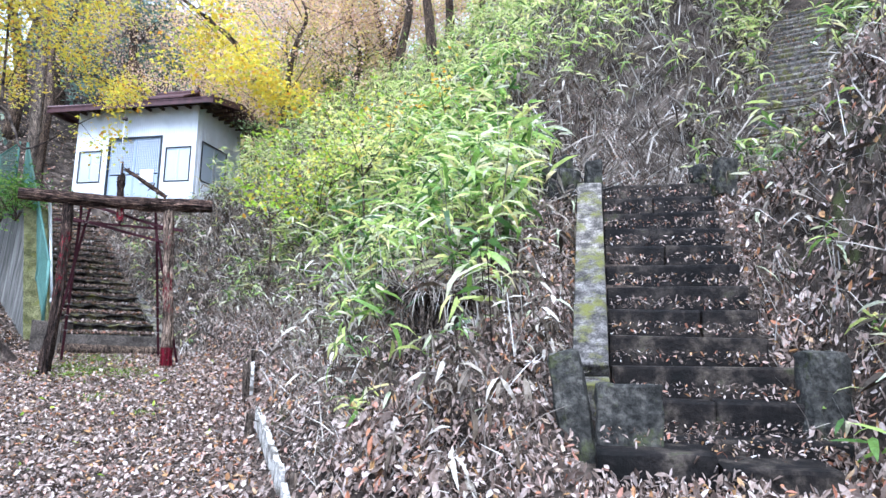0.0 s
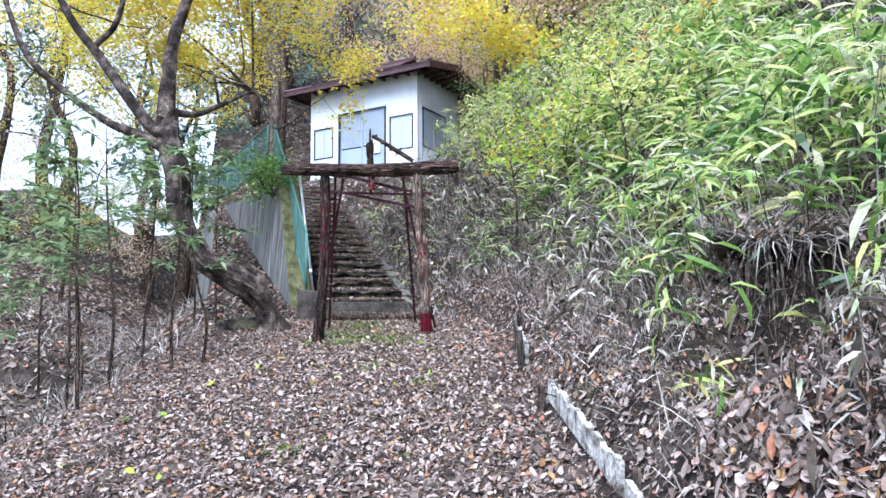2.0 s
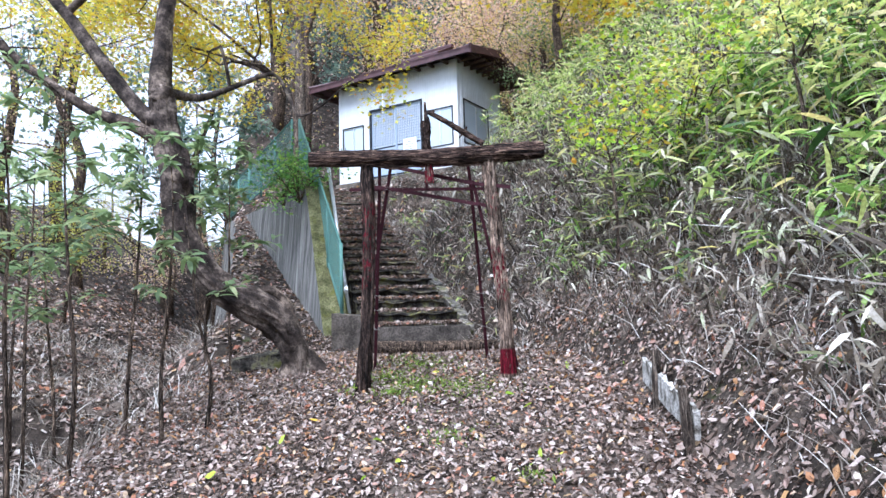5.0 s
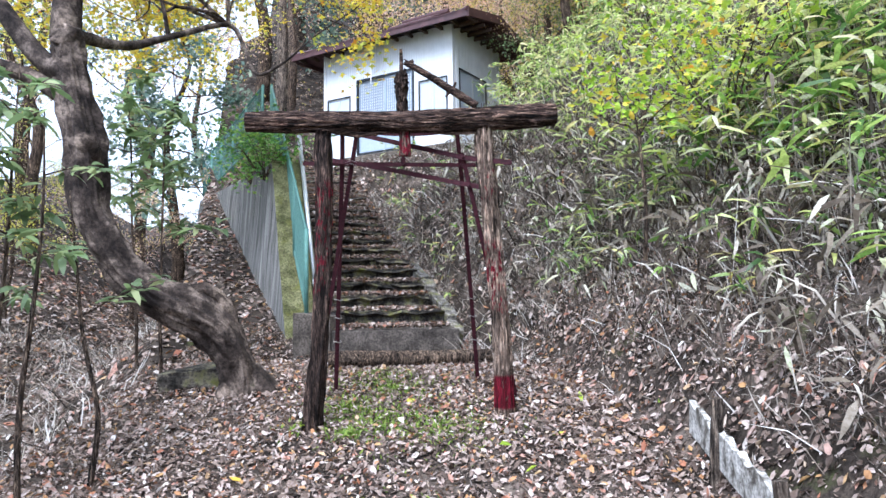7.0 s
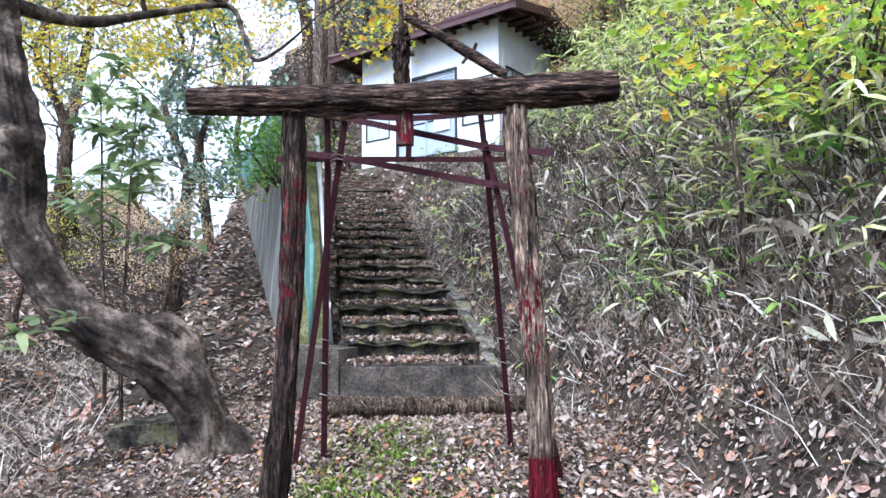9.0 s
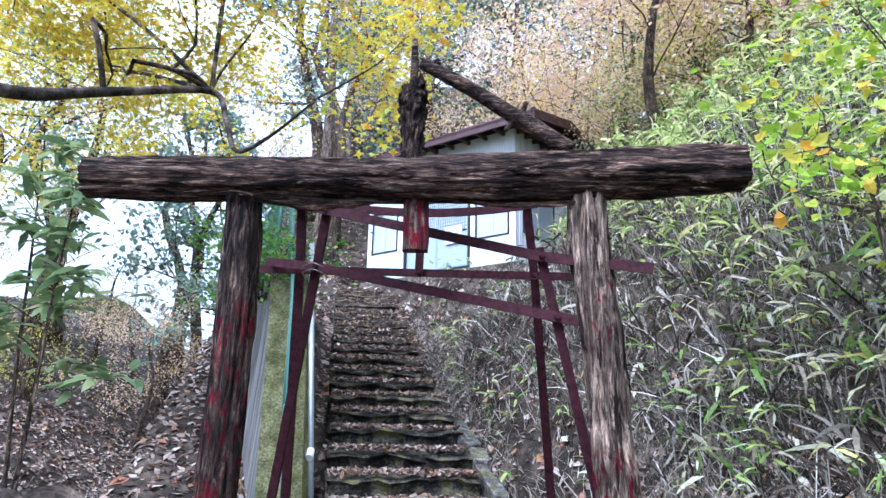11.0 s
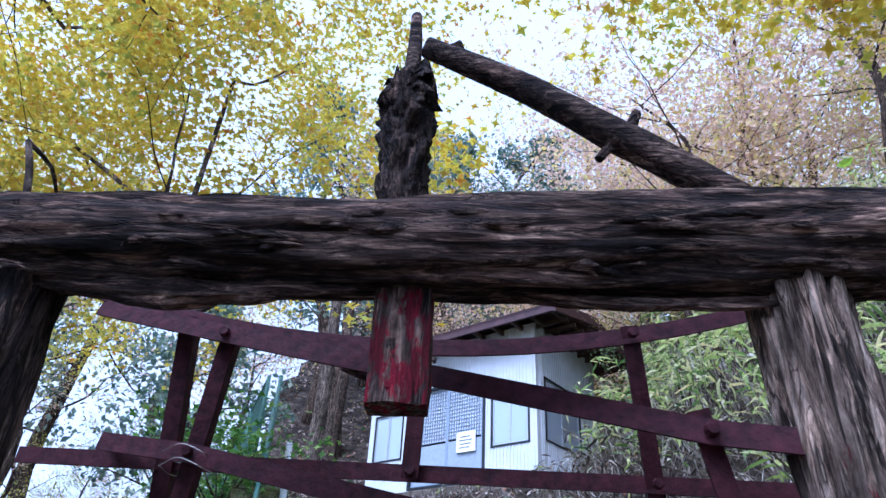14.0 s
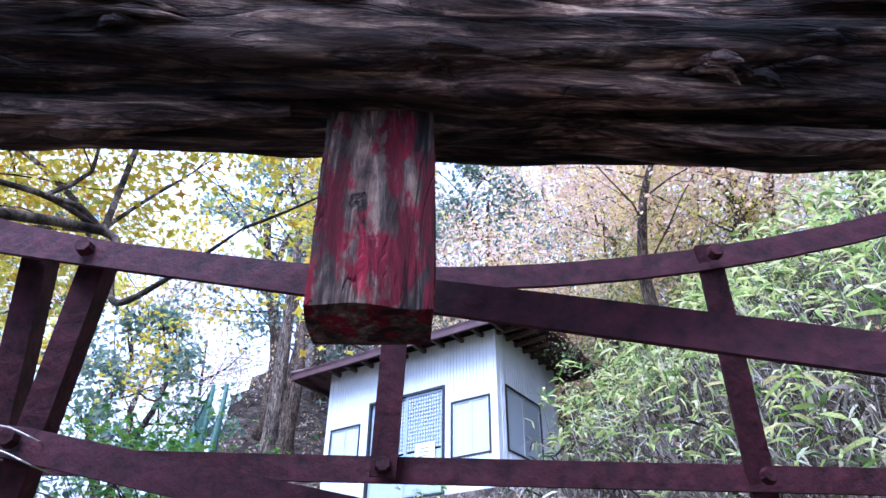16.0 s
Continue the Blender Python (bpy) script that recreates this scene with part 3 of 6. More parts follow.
def long_flight():
    root = thing("stone_stairs", st(0, 0, 1.45), "long flight of worn mossy stone steps strewn with leaves", "stairs", kind="structure")
    bm = bmesh.new()
    box(bm, (-0.78, -0.02, 1.2), (0.74, 0.5, 1.73), STM, 0.02, 0.006)
    part("base_slab", bm, CONCRETE, root, "plain concrete riser")
    n = 19
    for i in range(1, n + 1):
        r0 = 0.505 * i
        top = float(stair_z(r0))
        below = float(stair_z(r0 - 0.505))
        right = 0.66 if i < 6 else 0.6 - 0.008 * i
        cuts = [random.uniform(-0.35, 0.3)] if i % 3 != 1 else []
        xs = [-0.76, *cuts, right + random.uniform(-0.06, 0.06)]
        for a, b in zip(xs, xs[1:]):
            bm = bmesh.new()
            lift, fwd = random.uniform(-0.03, 0.025), random.uniform(-0.07, 0.06)
            m = STM @ pose((a + b) / 2, r0 + fwd, top + lift, random.uniform(-2, 2), random.uniform(-1.5, 1.5), random.uniform(-3, 3))
            box(bm, (-(b - a) / 2 + 0.004, 0, below - top - 0.06), ((b - a) / 2 - 0.004, 0.6, 0), None, 0, 0, 7)
            for v in bm.verts:
                q = v.co * 1.0
                v.co += 0.05 * noise.noise_vector(q * 4 + Vector((i, a, 0))) + 0.025 * noise.noise_vector(q * 13 + Vector((i, 0, 3)))
                if q.z > -0.01 and q.y < 0.05:
                    v.co += Vector((0, 0.012, -0.012))
                if q.z < -0.055 and q.y < 0.05:
                    v.co.y += 0.06 + 0.03 * noise.noise(Vector((q.x * 5, i, 0)))
            bmesh.ops.transform(bm, matrix=m, verts=bm.verts)
            part("step_stone", bm, STEP, root)
    # sloping kerb on the right of the lowest steps
    for k in range(7):
        bm = bmesh.new()
        r0 = 0.08 + 0.33 * k
        z0 = float(stair_z(r0)) + random.uniform(-0.02, 0.03)
        box(bm, (-0.09, 0, -0.25), (random.uniform(0.04, 0.1), 0.34, -0.02), STM @ pose(0.79 - 0.012 * k, r0, z0, 20.9 + random.uniform(-5, 5), random.uniform(-6, 6), random.uniform(-8, 8)), 0.03, 0.04)
        part("kerb_stone", bm, KERB, root, "mossy sloping kerb stone")
    log = thing("log_step", st(-0.8, 0, 1.4), "weathered log laid as a step before the stairs", "log")
    part("log", tube([st(-0.92, -0.9, 1.48), st(-0.96, 0.0, 1.47), st(-1.0, 0.8, 1.48)], [0.09, 0.085, 0.075], 18, 0.2), TREEBARK, log, smooth=True)
    stone = thing("flat_stone", st(-1.1, -0.35, 1.3), "flat mossy stone half sunk in the path", "stone")
    bm = bmesh.new()
    box(bm, (-0.22, -0.1, -0.05), (0.22, 0.1, 0.05), STM @ pose(-0.35, -1.15, 1.34, 2, -3, 12), 0.03, 0.03)
    part("stone", bm, STEP, stone)


long_flight()


# ---- concrete wall, fence and handrail ----
def side_wall():
    root = thing("retaining_wall", (*WA, 1.3), "streaked grey concrete retaining wall with mossy edge", "wall", kind="structure")

    def slab(corners, thick, cuts):
        """A thick sheet between four corners (low near, low far, high far, high near), thickened along thick."""
        a, b, c, d = (np.array(p, float) for p in corners)
        nu, nv = cuts
        vs, t = [], np.array(thick, float)
        for lay in (0, 1):
            for i in range(nu + 1):
                for j in range(nv + 1):
                    u, w = i / nu, j / nv
                    p = (a * (1 - u) + b * u) * (1 - w) + (d * (1 - u) + c * u) * w
                    vs.append(p + t * lay + 0.008 * np.array(noise.noise_vector(Vector(p * 5))))
        n, row = (nu + 1) * (nv + 1), nv + 1
        fs = []
        for i in range(nu):
            for j in range(nv):
                k = i * row + j
                fs += [(k, k + row, k + row + 1, k + 1), (n + k, n + k + 1, n + k + row + 1, n + k + row)]
        for i in range(nu):
            k, m = i * row, i * row + nv
            fs += [(k, n + k, n + k + row, k + row), (m, m + row, n + m + row, n + m)]
        for j in range(nv):
            k, m = j, nu * row + j
            fs += [(k, k + 1, n + k + 1, n + k), (m, n + m, n + m + 1, m + 1)]
        return np.array(vs), np.array(fs)

    part("wall_face", slab([(-6.5, 11.6, 1.1), (-14.9, 19.4, 1.6), (-14.6, 19.6, 4.75), (-7.75, 13.05, 4.06)], (0.14, 0.15, -0.02), (14, 8)), WALLFACE, root, "dark water streaks on grey concrete")
    part("wall_edge", slab([(-6.496, 11.594, 1.1), (-6.22, 11.84, 1.1), (-7.45, 13.3, 4.08), (-7.746, 13.044, 4.08)], (-0.06, 0.16, 0.0), (4, 14)), MOSSY, root, "yellow-green moss on the raking edge")
    part("wall_cap", slab([(-7.75, 13.05, 4.06), (-7.45, 13.3, 4.06), (-8.9, 15.0, 4.9), (-9.2, 14.75, 4.9)], (0, 0, 0.03), (3, 10)), MOSSY, root)
    part("wall_foot", slab([st(0.02, -1.22, 1.1), st(0.05, -0.8, 1.1), st(0.05, -0.8, 1.9), st(0.02, -1.22, 1.95)], (0.0, 0.35, 0.0), (2, 2)), CONCRETE, root, "dark concrete foot block")


side_wall()


def fence_along(a, b, height, posts, name="wire_fence", lean=0.0):
    a, b = np.array(a, float), np.array(b, float)
    root = thing(name, a, "green plastic coated mesh fence with pale green posts", "fence", "green fence")
    side = np.cross((b - a) / np.linalg.norm(b - a), (0, 0, 1))
    up = np.array([0, 0, height]) + side * lean
    for k in range(posts):
        p = a + (b - a) * k / (posts - 1)
        part("post", tube([p - up * 0.1, p + up * 1.03], [0.025, 0.025], 10, steps=1), GREENFENCE, root, smooth=True)
    for h in (0.04, 1.0):
        part("rail", tube([a + up * h, b + up * h], [0.02, 0.02], 8, steps=1), GREENFENCE, root, smooth=True)
    length = float(np.linalg.norm(b - a))
    n, wires = int(length / 0.075), []
    d = (b - a) / length
    rise = int(n * height / length + 1)
    for sgn in (1, -1):
        for i in range(-rise, n + 1):
            s0, s1 = i * 0.075, i * 0.075 + height
            h0, h1 = 0.0, 1.0
            if s0 < 0:
                h0 = -s0 / height
            if s1 > length:
                h1 = (length - s0) / height
            if h1 <= h0:
                continue
            p, q = s0 + h0 * height, s0 + h1 * height
            if sgn < 0:
                p, q = length - p, length - q
            wires.append(tube([a + d * p + up * h0, a + d * q + up * h1], [0.0035, 0.0035], 3, steps=1, cap=False))
    part("mesh", join(wires), GREENFENCE, root, "diamond wire mesh")
    return root


fence_along((-6.33, 11.7, 1.95), (-9.05, 14.9, 4.95), 0.95, 5)
fence_along((-9.2, 14.85, 4.95), (-14.6, 19.75, 4.9), 0.95, 6)


def leaning_pole():
    root = thing("metal_pole", (-6.62, 12.5, 1.9), "galvanised pipe leaning beside the stone steps", "pole")
    part("pipe", tube([(-6.62, 12.45, 1.9), (-7.53, 13.42, 4.53)], [0.03, 0.03], 14, steps=2), ALU, root, smooth=True)
    part("tie", tube([(-6.72, 12.52, 2.28), (-6.76, 12.6, 2.34)], [0.036, 0.036], 12, steps=1), PAPER, root, "pale tie round the pipe")


leaning_pole()


# ---- the hall ----
HL, HR = Vector((-11.61, 21.06, 0)), Vector((-7.487, 20.21, 0))
HX = (HR - HL).normalized()
HY = Vector((-HX.y, HX.x, 0))
HW = (HR - HL).length
HM = Matrix(((HX.x, HY.x, 0, HL.x), (HX.y, HY.y, 0, HL.y), (0, 0, 1, 5.85), (0, 0, 0, 1)))
HT = 2.98


def hall():
    root = thing("shrine_hall", HL + Vector((0, 0, 5.85)), "small white ribbed metal clad shrine hall with maroon roof", "building")
    depth = 2.4

    def wall(name, x0, x1, holes, m):
        """A ribbed wall from x0 to x1 with real holes (x0, z0, x1, z1), 12 cm thick."""
        bm, ribs = bmesh.new(), bmesh.new()
        xs = sorted({x0, x1, *(v for h in holes for v in (h[0], h[2]))})
        zs = sorted({0.0, HT, *(v for h in holes for v in (h[1], h[3]))})
        for xa, xb in zip(xs, xs[1:]):
            for za, zb in zip(zs, zs[1:]):
                if not any(h[0] <= xa and xb <= h[2] and h[1] <= za and zb <= h[3] for h in holes):
                    box(bm, (xa, 0, za), (xb, 0.1, zb))
                    k = math.ceil((xa + 0.001) / 0.075)
                    while k * 0.075 + 0.03 < xb:
                        box(ribs, (k * 0.075, -0.012, za), (k * 0.075 + 0.03, 0.0, zb))
                        k += 1
        bmesh.ops.transform(bm, matrix=m, verts=bm.verts)
        bmesh.ops.transform(ribs, matrix=m, verts=ribs.verts)
        bmesh.ops.remove_doubles(bm, verts=bm.verts, dist=0.0005)
        body = part(name, bm, SIDING, root)
        part("siding_rib", ribs, SIDING, body)["kind"] = "stuff"
        return body

    # openings along the front: left window, door, right window
    lw, dr, rw = (0.15, 0.68, 0.97, 1.7), (1.19, 0.03, 3.06, 2.08), (3.2, 0.62, 4.06, 1.7)
    wall("front_wall", 0.0, HW, [lw, dr, rw], HM)
    side = HM @ Matrix.Translation((HW, 0, 0)) @ pose(0, 0, 0, 0, 0, 90)
    wall("side_wall", 0.1, depth, [(0.3, 0.7, 1.7, 1.95)], side)
    left = HM @ Matrix.Translation((0.1, 0, 0)) @ pose(0, 0, 0, 0, 0, 90)
    wall("side_wall", 0.1, depth, [], left)
    bm = bmesh.new()
    box(bm, (0, depth, 0), (HW, depth + 0.1, HT), HM)
    part("back_wall", bm, SIDING, root)
    bm = bmesh.new()
    box(bm, (-0.1, -0.1, -0.35), (HW + 0.1, depth + 0.2, 0.0), HM, 0.02)
    part("plinth", bm, CONCRETE, root)
    # added dark sheet that stands in for the shade inside the room
    bm = bmesh.new()
    box(bm, (0.1, 0.5, 0.01), (HW - 0.1, 0.55, HT - 0.05), HM)
    part("inner_screen", bm, DARKIN, root, "dark sheet standing in for the unlit room behind the panes")

    def window(o, mtx, name, panes=2):
        w = part(name, frame_mesh(o, 0.035, -0.02, 0.06, mtx), DARKFRAME, root)
        n = (o[2] - o[0] - 0.07) / panes
        for k in range(panes):
            a = o[0] + 0.035 + k * n
            part("sash", frame_mesh((a, o[1] + 0.035, a + n, o[3] - 0.035), 0.03, 0.0, 0.03, mtx), ALU, w)
            bm = bmesh.new()
            box(bm, (a + 0.03, 0.012, o[1] + 0.065), (a + n - 0.03, 0.02, o[3] - 0.065), mtx)
            part("pane", bm, GLASS, w)
        return w

    def frame_mesh(o, t, y0, y1, mtx):
        bm = bmesh.new()
        box(bm, (o[0], y0, o[1]), (o[0] + t, y1, o[3]))
        box(bm, (o[2] - t, y0, o[1]), (o[2], y1, o[3]))
        box(bm, (o[0] + t, y0, o[1]), (o[2] - t, y1, o[1] + t))
        box(bm, (o[0] + t, y0, o[3] - t), (o[2] - t, y1, o[3]))
        bmesh.ops.transform(bm, matrix=mtx, verts=bm.verts)
        return bm

    window(lw, HM, "window")
    window(rw, HM, "window")
    window((0.3, 0.7, 1.7, 1.95), side, "window")
    # two sliding doors: lattice above, plain panel below
    door = part("door_frame", frame_mesh(dr, 0.05, -0.03, 0.08, HM), DARKFRAME, root)
    half = (dr[2] - dr[0] - 0.1) / 2
    for k in range(2):
        a, y = dr[0] + 0.05 + k * half, 0.03 - 0.03 * k
        leaf = part("door_leaf", frame_mesh((a, 0.08, a + half, 2.03), 0.045, y, y + 0.03, HM), LATTICE, root)
        bm = bmesh.new()
        box(bm, (a + 0.045, y + 0.006, 0.125), (a + half - 0.045, y + 0.02, 0.88), HM)
        part("panel", bm, DOORPANEL, leaf)
        bm = bmesh.new()
        n, z0, z1 = 13, 0.93, 1.985
        for i in range(n + 1):
            x = a + 0.045 + (half - 0.09) * i / n
            box(bm, (x - 0.008, y + 0.004, z0), (x + 0.008, y + 0.024, z1))
        for i in range(15):
            z = z0 + (z1 - z0) * i / 14
            box(bm, (a + 0.045, y + 0.007, z - 0.008), (a + half - 0.045, y + 0.021, z + 0.008))
        bmesh.ops.transform(bm, matrix=HM, verts=bm.verts)
        part("lattice", bm, LATTICE, leaf, "fine square grid of laths")
        bm = bmesh.new()
        box(bm, (a + 0.045, y + 0.028, z0), (a + half - 0.045, y + 0.032, z1), HM)
        part("lattice_backing", bm, PAPER, leaf)
    bm = bmesh.new()
    box(bm, (2.4, -0.036, 0.62), (2.86, -0.031, 1.02), HM)
    part("notice", bm, PAPER, root, "white paper notice on the door")
    bm = bmesh.new()
    for k in range(4):
        box(bm, (2.47 + 0.02 * (k % 2), -0.039, 0.7 + 0.07 * k), (2.72 + 0.03 * (k % 3), -0.037, 0.715 + 0.07 * k), HM)
    part("notice_print", bm, DARKFRAME, root)
    # roof: low hipped sheets with boarded eaves
    ov, hz = 0.75, HT - 0.03
    x0, x1, y0, y1 = -ov, HW + ov, -0.5, depth + ov
    rise, cx0, cx1, cy = 0.62, 1.9, HW - 1.3, depth / 2
    c = [(x0, y0, hz), (x1, y0, hz), (x1, y1, hz), (x0, y1, hz), (cx0, cy, hz + rise), (cx1, cy, hz + rise), (x1, cy, hz + 0.36)]
    def bm_out(bm):
        bmesh.ops.transform(bm, matrix=HM, verts=bm.verts)
        return bm

    for name, idx in (("roof_sheet", (0, 1, 5, 4)), ("roof_sheet", (1, 6, 5)), ("roof_sheet", (6, 2, 5)), ("roof_sheet", (2, 3, 4, 5)), ("roof_sheet", (3, 0, 4))):
        bm = bmesh.new()
        lo = [bm.verts.new(c[i]) for i in idx]
        hi = [bm.verts.new(Vector(c[i]) + Vector((0, 0, 0.06))) for i in idx]
        bm.faces.new(lo[::-1])
        bm.faces.new(hi)
        for k in range(len(idx)):
            bm.faces.new((lo[k], lo[(k + 1) % len(idx)], hi[(k + 1) % len(idx)], hi[k]))
        sheet = part(name, bm_out(bm), ROOF, root)
        bm = bmesh.new()
        # raised seams up the slope
        if len(idx) == 4:
            for k in range(1, 14):
                u = k / 14
                p, q = Vector(c[idx[0]]).lerp(Vector(c[idx[1]]), u), Vector(c[idx[3]]).lerp(Vector(c[idx[2]]), u)
                d = Vector((0.012, 0, 0))
                vs = [bm.verts.new(v + Vector((0, 0, h))) for h in (0.06, 0.085) for v in (p - d, p + d, q + d, q - d)]
                for f in ((4, 5, 6, 7), (0, 1, 5, 4), (1, 2, 6, 5), (2, 3, 7, 6), (3, 0, 4, 7)):
                    bm.faces.new([vs[i] for i in f])
            bmesh.ops.transform(bm, matrix=HM, verts=bm.verts)
            part("seam", bm, ROOF, sheet)["kind"] = "stuff"
    bm = bmesh.new()
    for a, b in (((x0, y0, hz - 0.1), (x1, y0 + 0.05, hz + 0.075)), ((x0, y0 + 0.05, hz - 0.1), (x0 + 0.05, y1, hz + 0.075))):
        box(bm, a, b)
    bmesh.ops.transform(bm, matrix=HM, verts=bm.verts)
    part("fascia", bm, ROOF, root)
    for k in range(13):
        bm = bmesh.new()
        x = x0 + 0.12 + k * (x1 - x0 - 0.24) / 12
        box(bm, (x - 0.03, y0 + 0.05, hz - 0.085), (x + 0.03, 0.0, hz - 0.004), HM)
        part("rafter", bm, SOFFIT, root)
    for k in range(7):
        bm = bmesh.new()
        y = 0.05 + k * depth / 7
        box(bm, (HW + 0.02, y - 0.03, hz - 0.085), (x1 - 0.05, y + 0.03, hz - 0.004), HM)
        part("rafter", bm, SOFFIT, root)
    # boards of the shallow gable over the side wall, and the small gable roof along the ridge
    for i in (1, 2):
        p, q, bm = Vector(c[i]), Vector(c[6]), bmesh.new()
        vs = [bm.verts.new(w + Vector((dx, 0, dz))) for dx in (-0.05, 0.012) for w, dz in ((p, -0.12), (q, -0.12), (q, 0.085), (p, 0.085))]
        for f in ((0, 1, 2, 3), (7, 6, 5, 4), (0, 4, 5, 1), (1, 5, 6, 2), (2, 6, 7, 3), (3, 7, 4, 0)):
            bm.faces.new([vs[k] for k in f])
        part("barge_board", bm_out(bm), ROOF, root)
    for side_y in (-1, 1):
        bm = bmesh.new()
        top, foot = hz + rise + 0.3, hz + rise - 0.12
        vs = [bm.verts.new((x, y, z + h)) for h in (0, 0.05) for x, y, z in ((cx0, cy, top), (cx1 + 0.45, cy, top), (cx1 + 0.45, cy + side_y * 0.8, foot), (cx0, cy + side_y * 0.8, foot))]
        for f in ((0, 1, 2, 3), (7, 6, 5, 4), (0, 4, 5, 1), (1, 5, 6, 2), (2, 6, 7, 3), (3, 7, 4, 0)):
            bm.faces.new([vs[k] for k in f])
        part("ridge_roof", bm_out(bm), ROOF, root)
    bm = bmesh.new()
    vs = [bm.verts.new((x, y, z)) for x in (cx0, cx1 + 0.2) for y, z in ((cy - 0.7, hz + rise - 0.1), (cy + 0.7, hz + rise - 0.1), (cy, hz + rise + 0.27))]
    for f in ((0, 1, 2), (5, 4, 3), (0, 3, 4, 1), (1, 4, 5, 2), (2, 5, 3, 0)):
        bm.faces.new([vs[k] for k in f])
    part("ridge_gable", bm_out(bm), SOFFIT, root, "brown boarded gable under the ridge")
    part("ridge_cap", tube([HM @ Vector((cx0 - 0.03, cy, hz + rise + 0.36)), HM @ Vector((cx1 + 0.48, cy, hz + rise + 0.36))], [0.07, 0.07], 8, steps=2), ROOF, root)
    for i in (0, 1, 2, 3):
        p, q = Vector(c[i]), Vector(c[4 if i in (0, 3) else 5])
        part("hip_cap", tube([HM @ (p + Vector((0, 0, 0.07))), HM @ (q + Vector((0, 0, 0.07)))], [0.055, 0.055], 8, steps=2), ROOF, root)
    # gong hanging under the eave with its rope
    gong = part("gong", tube([HM @ Vector((1.9, -0.3, hz - 0.42)), HM @ Vector((1.9, -0.3, hz - 0.34)), HM @ Vector((1.9, -0.3, hz - 0.3))], [0.09, 0.085, 0.02], 14), RUST, root, "small dark gong under the eave", True)
    part("rope", tube([HM @ Vector((1.9, -0.3, hz - 1.15)), HM @ Vector((1.9, -0.3, hz - 0.05))], [0.012, 0.012], 8, steps=2), PAPER, gong, "thin pale rope")


hall()


# ---- the wooden gate ----
GO, GX, GY = np.array([-4.0, 9.36]), np.array([0.906, 0.423]), np.array([-0.423, 0.906])


def gp(u, z, v=0.0):
    """A point of the gate: u metres to the right of its middle, v metres behind it."""
    return np.array([GO[0] + u * GX[0] + v * GY[0], GO[1] + u * GX[1] + v * GY[1], z])


def split_end(v, f, lo, hi, axis=2, amount=0.05):
    """Frays one end of a log along an axis."""
    w = np.clip((v[:, axis] - lo) / (hi - lo), 0, 1)
    k = np.array([noise.noise(Vector((p[0] * 31, p[1] * 31, 0.5))) for p in v])
    v[:, axis] += w * amount * k * 1.6
    return v, f


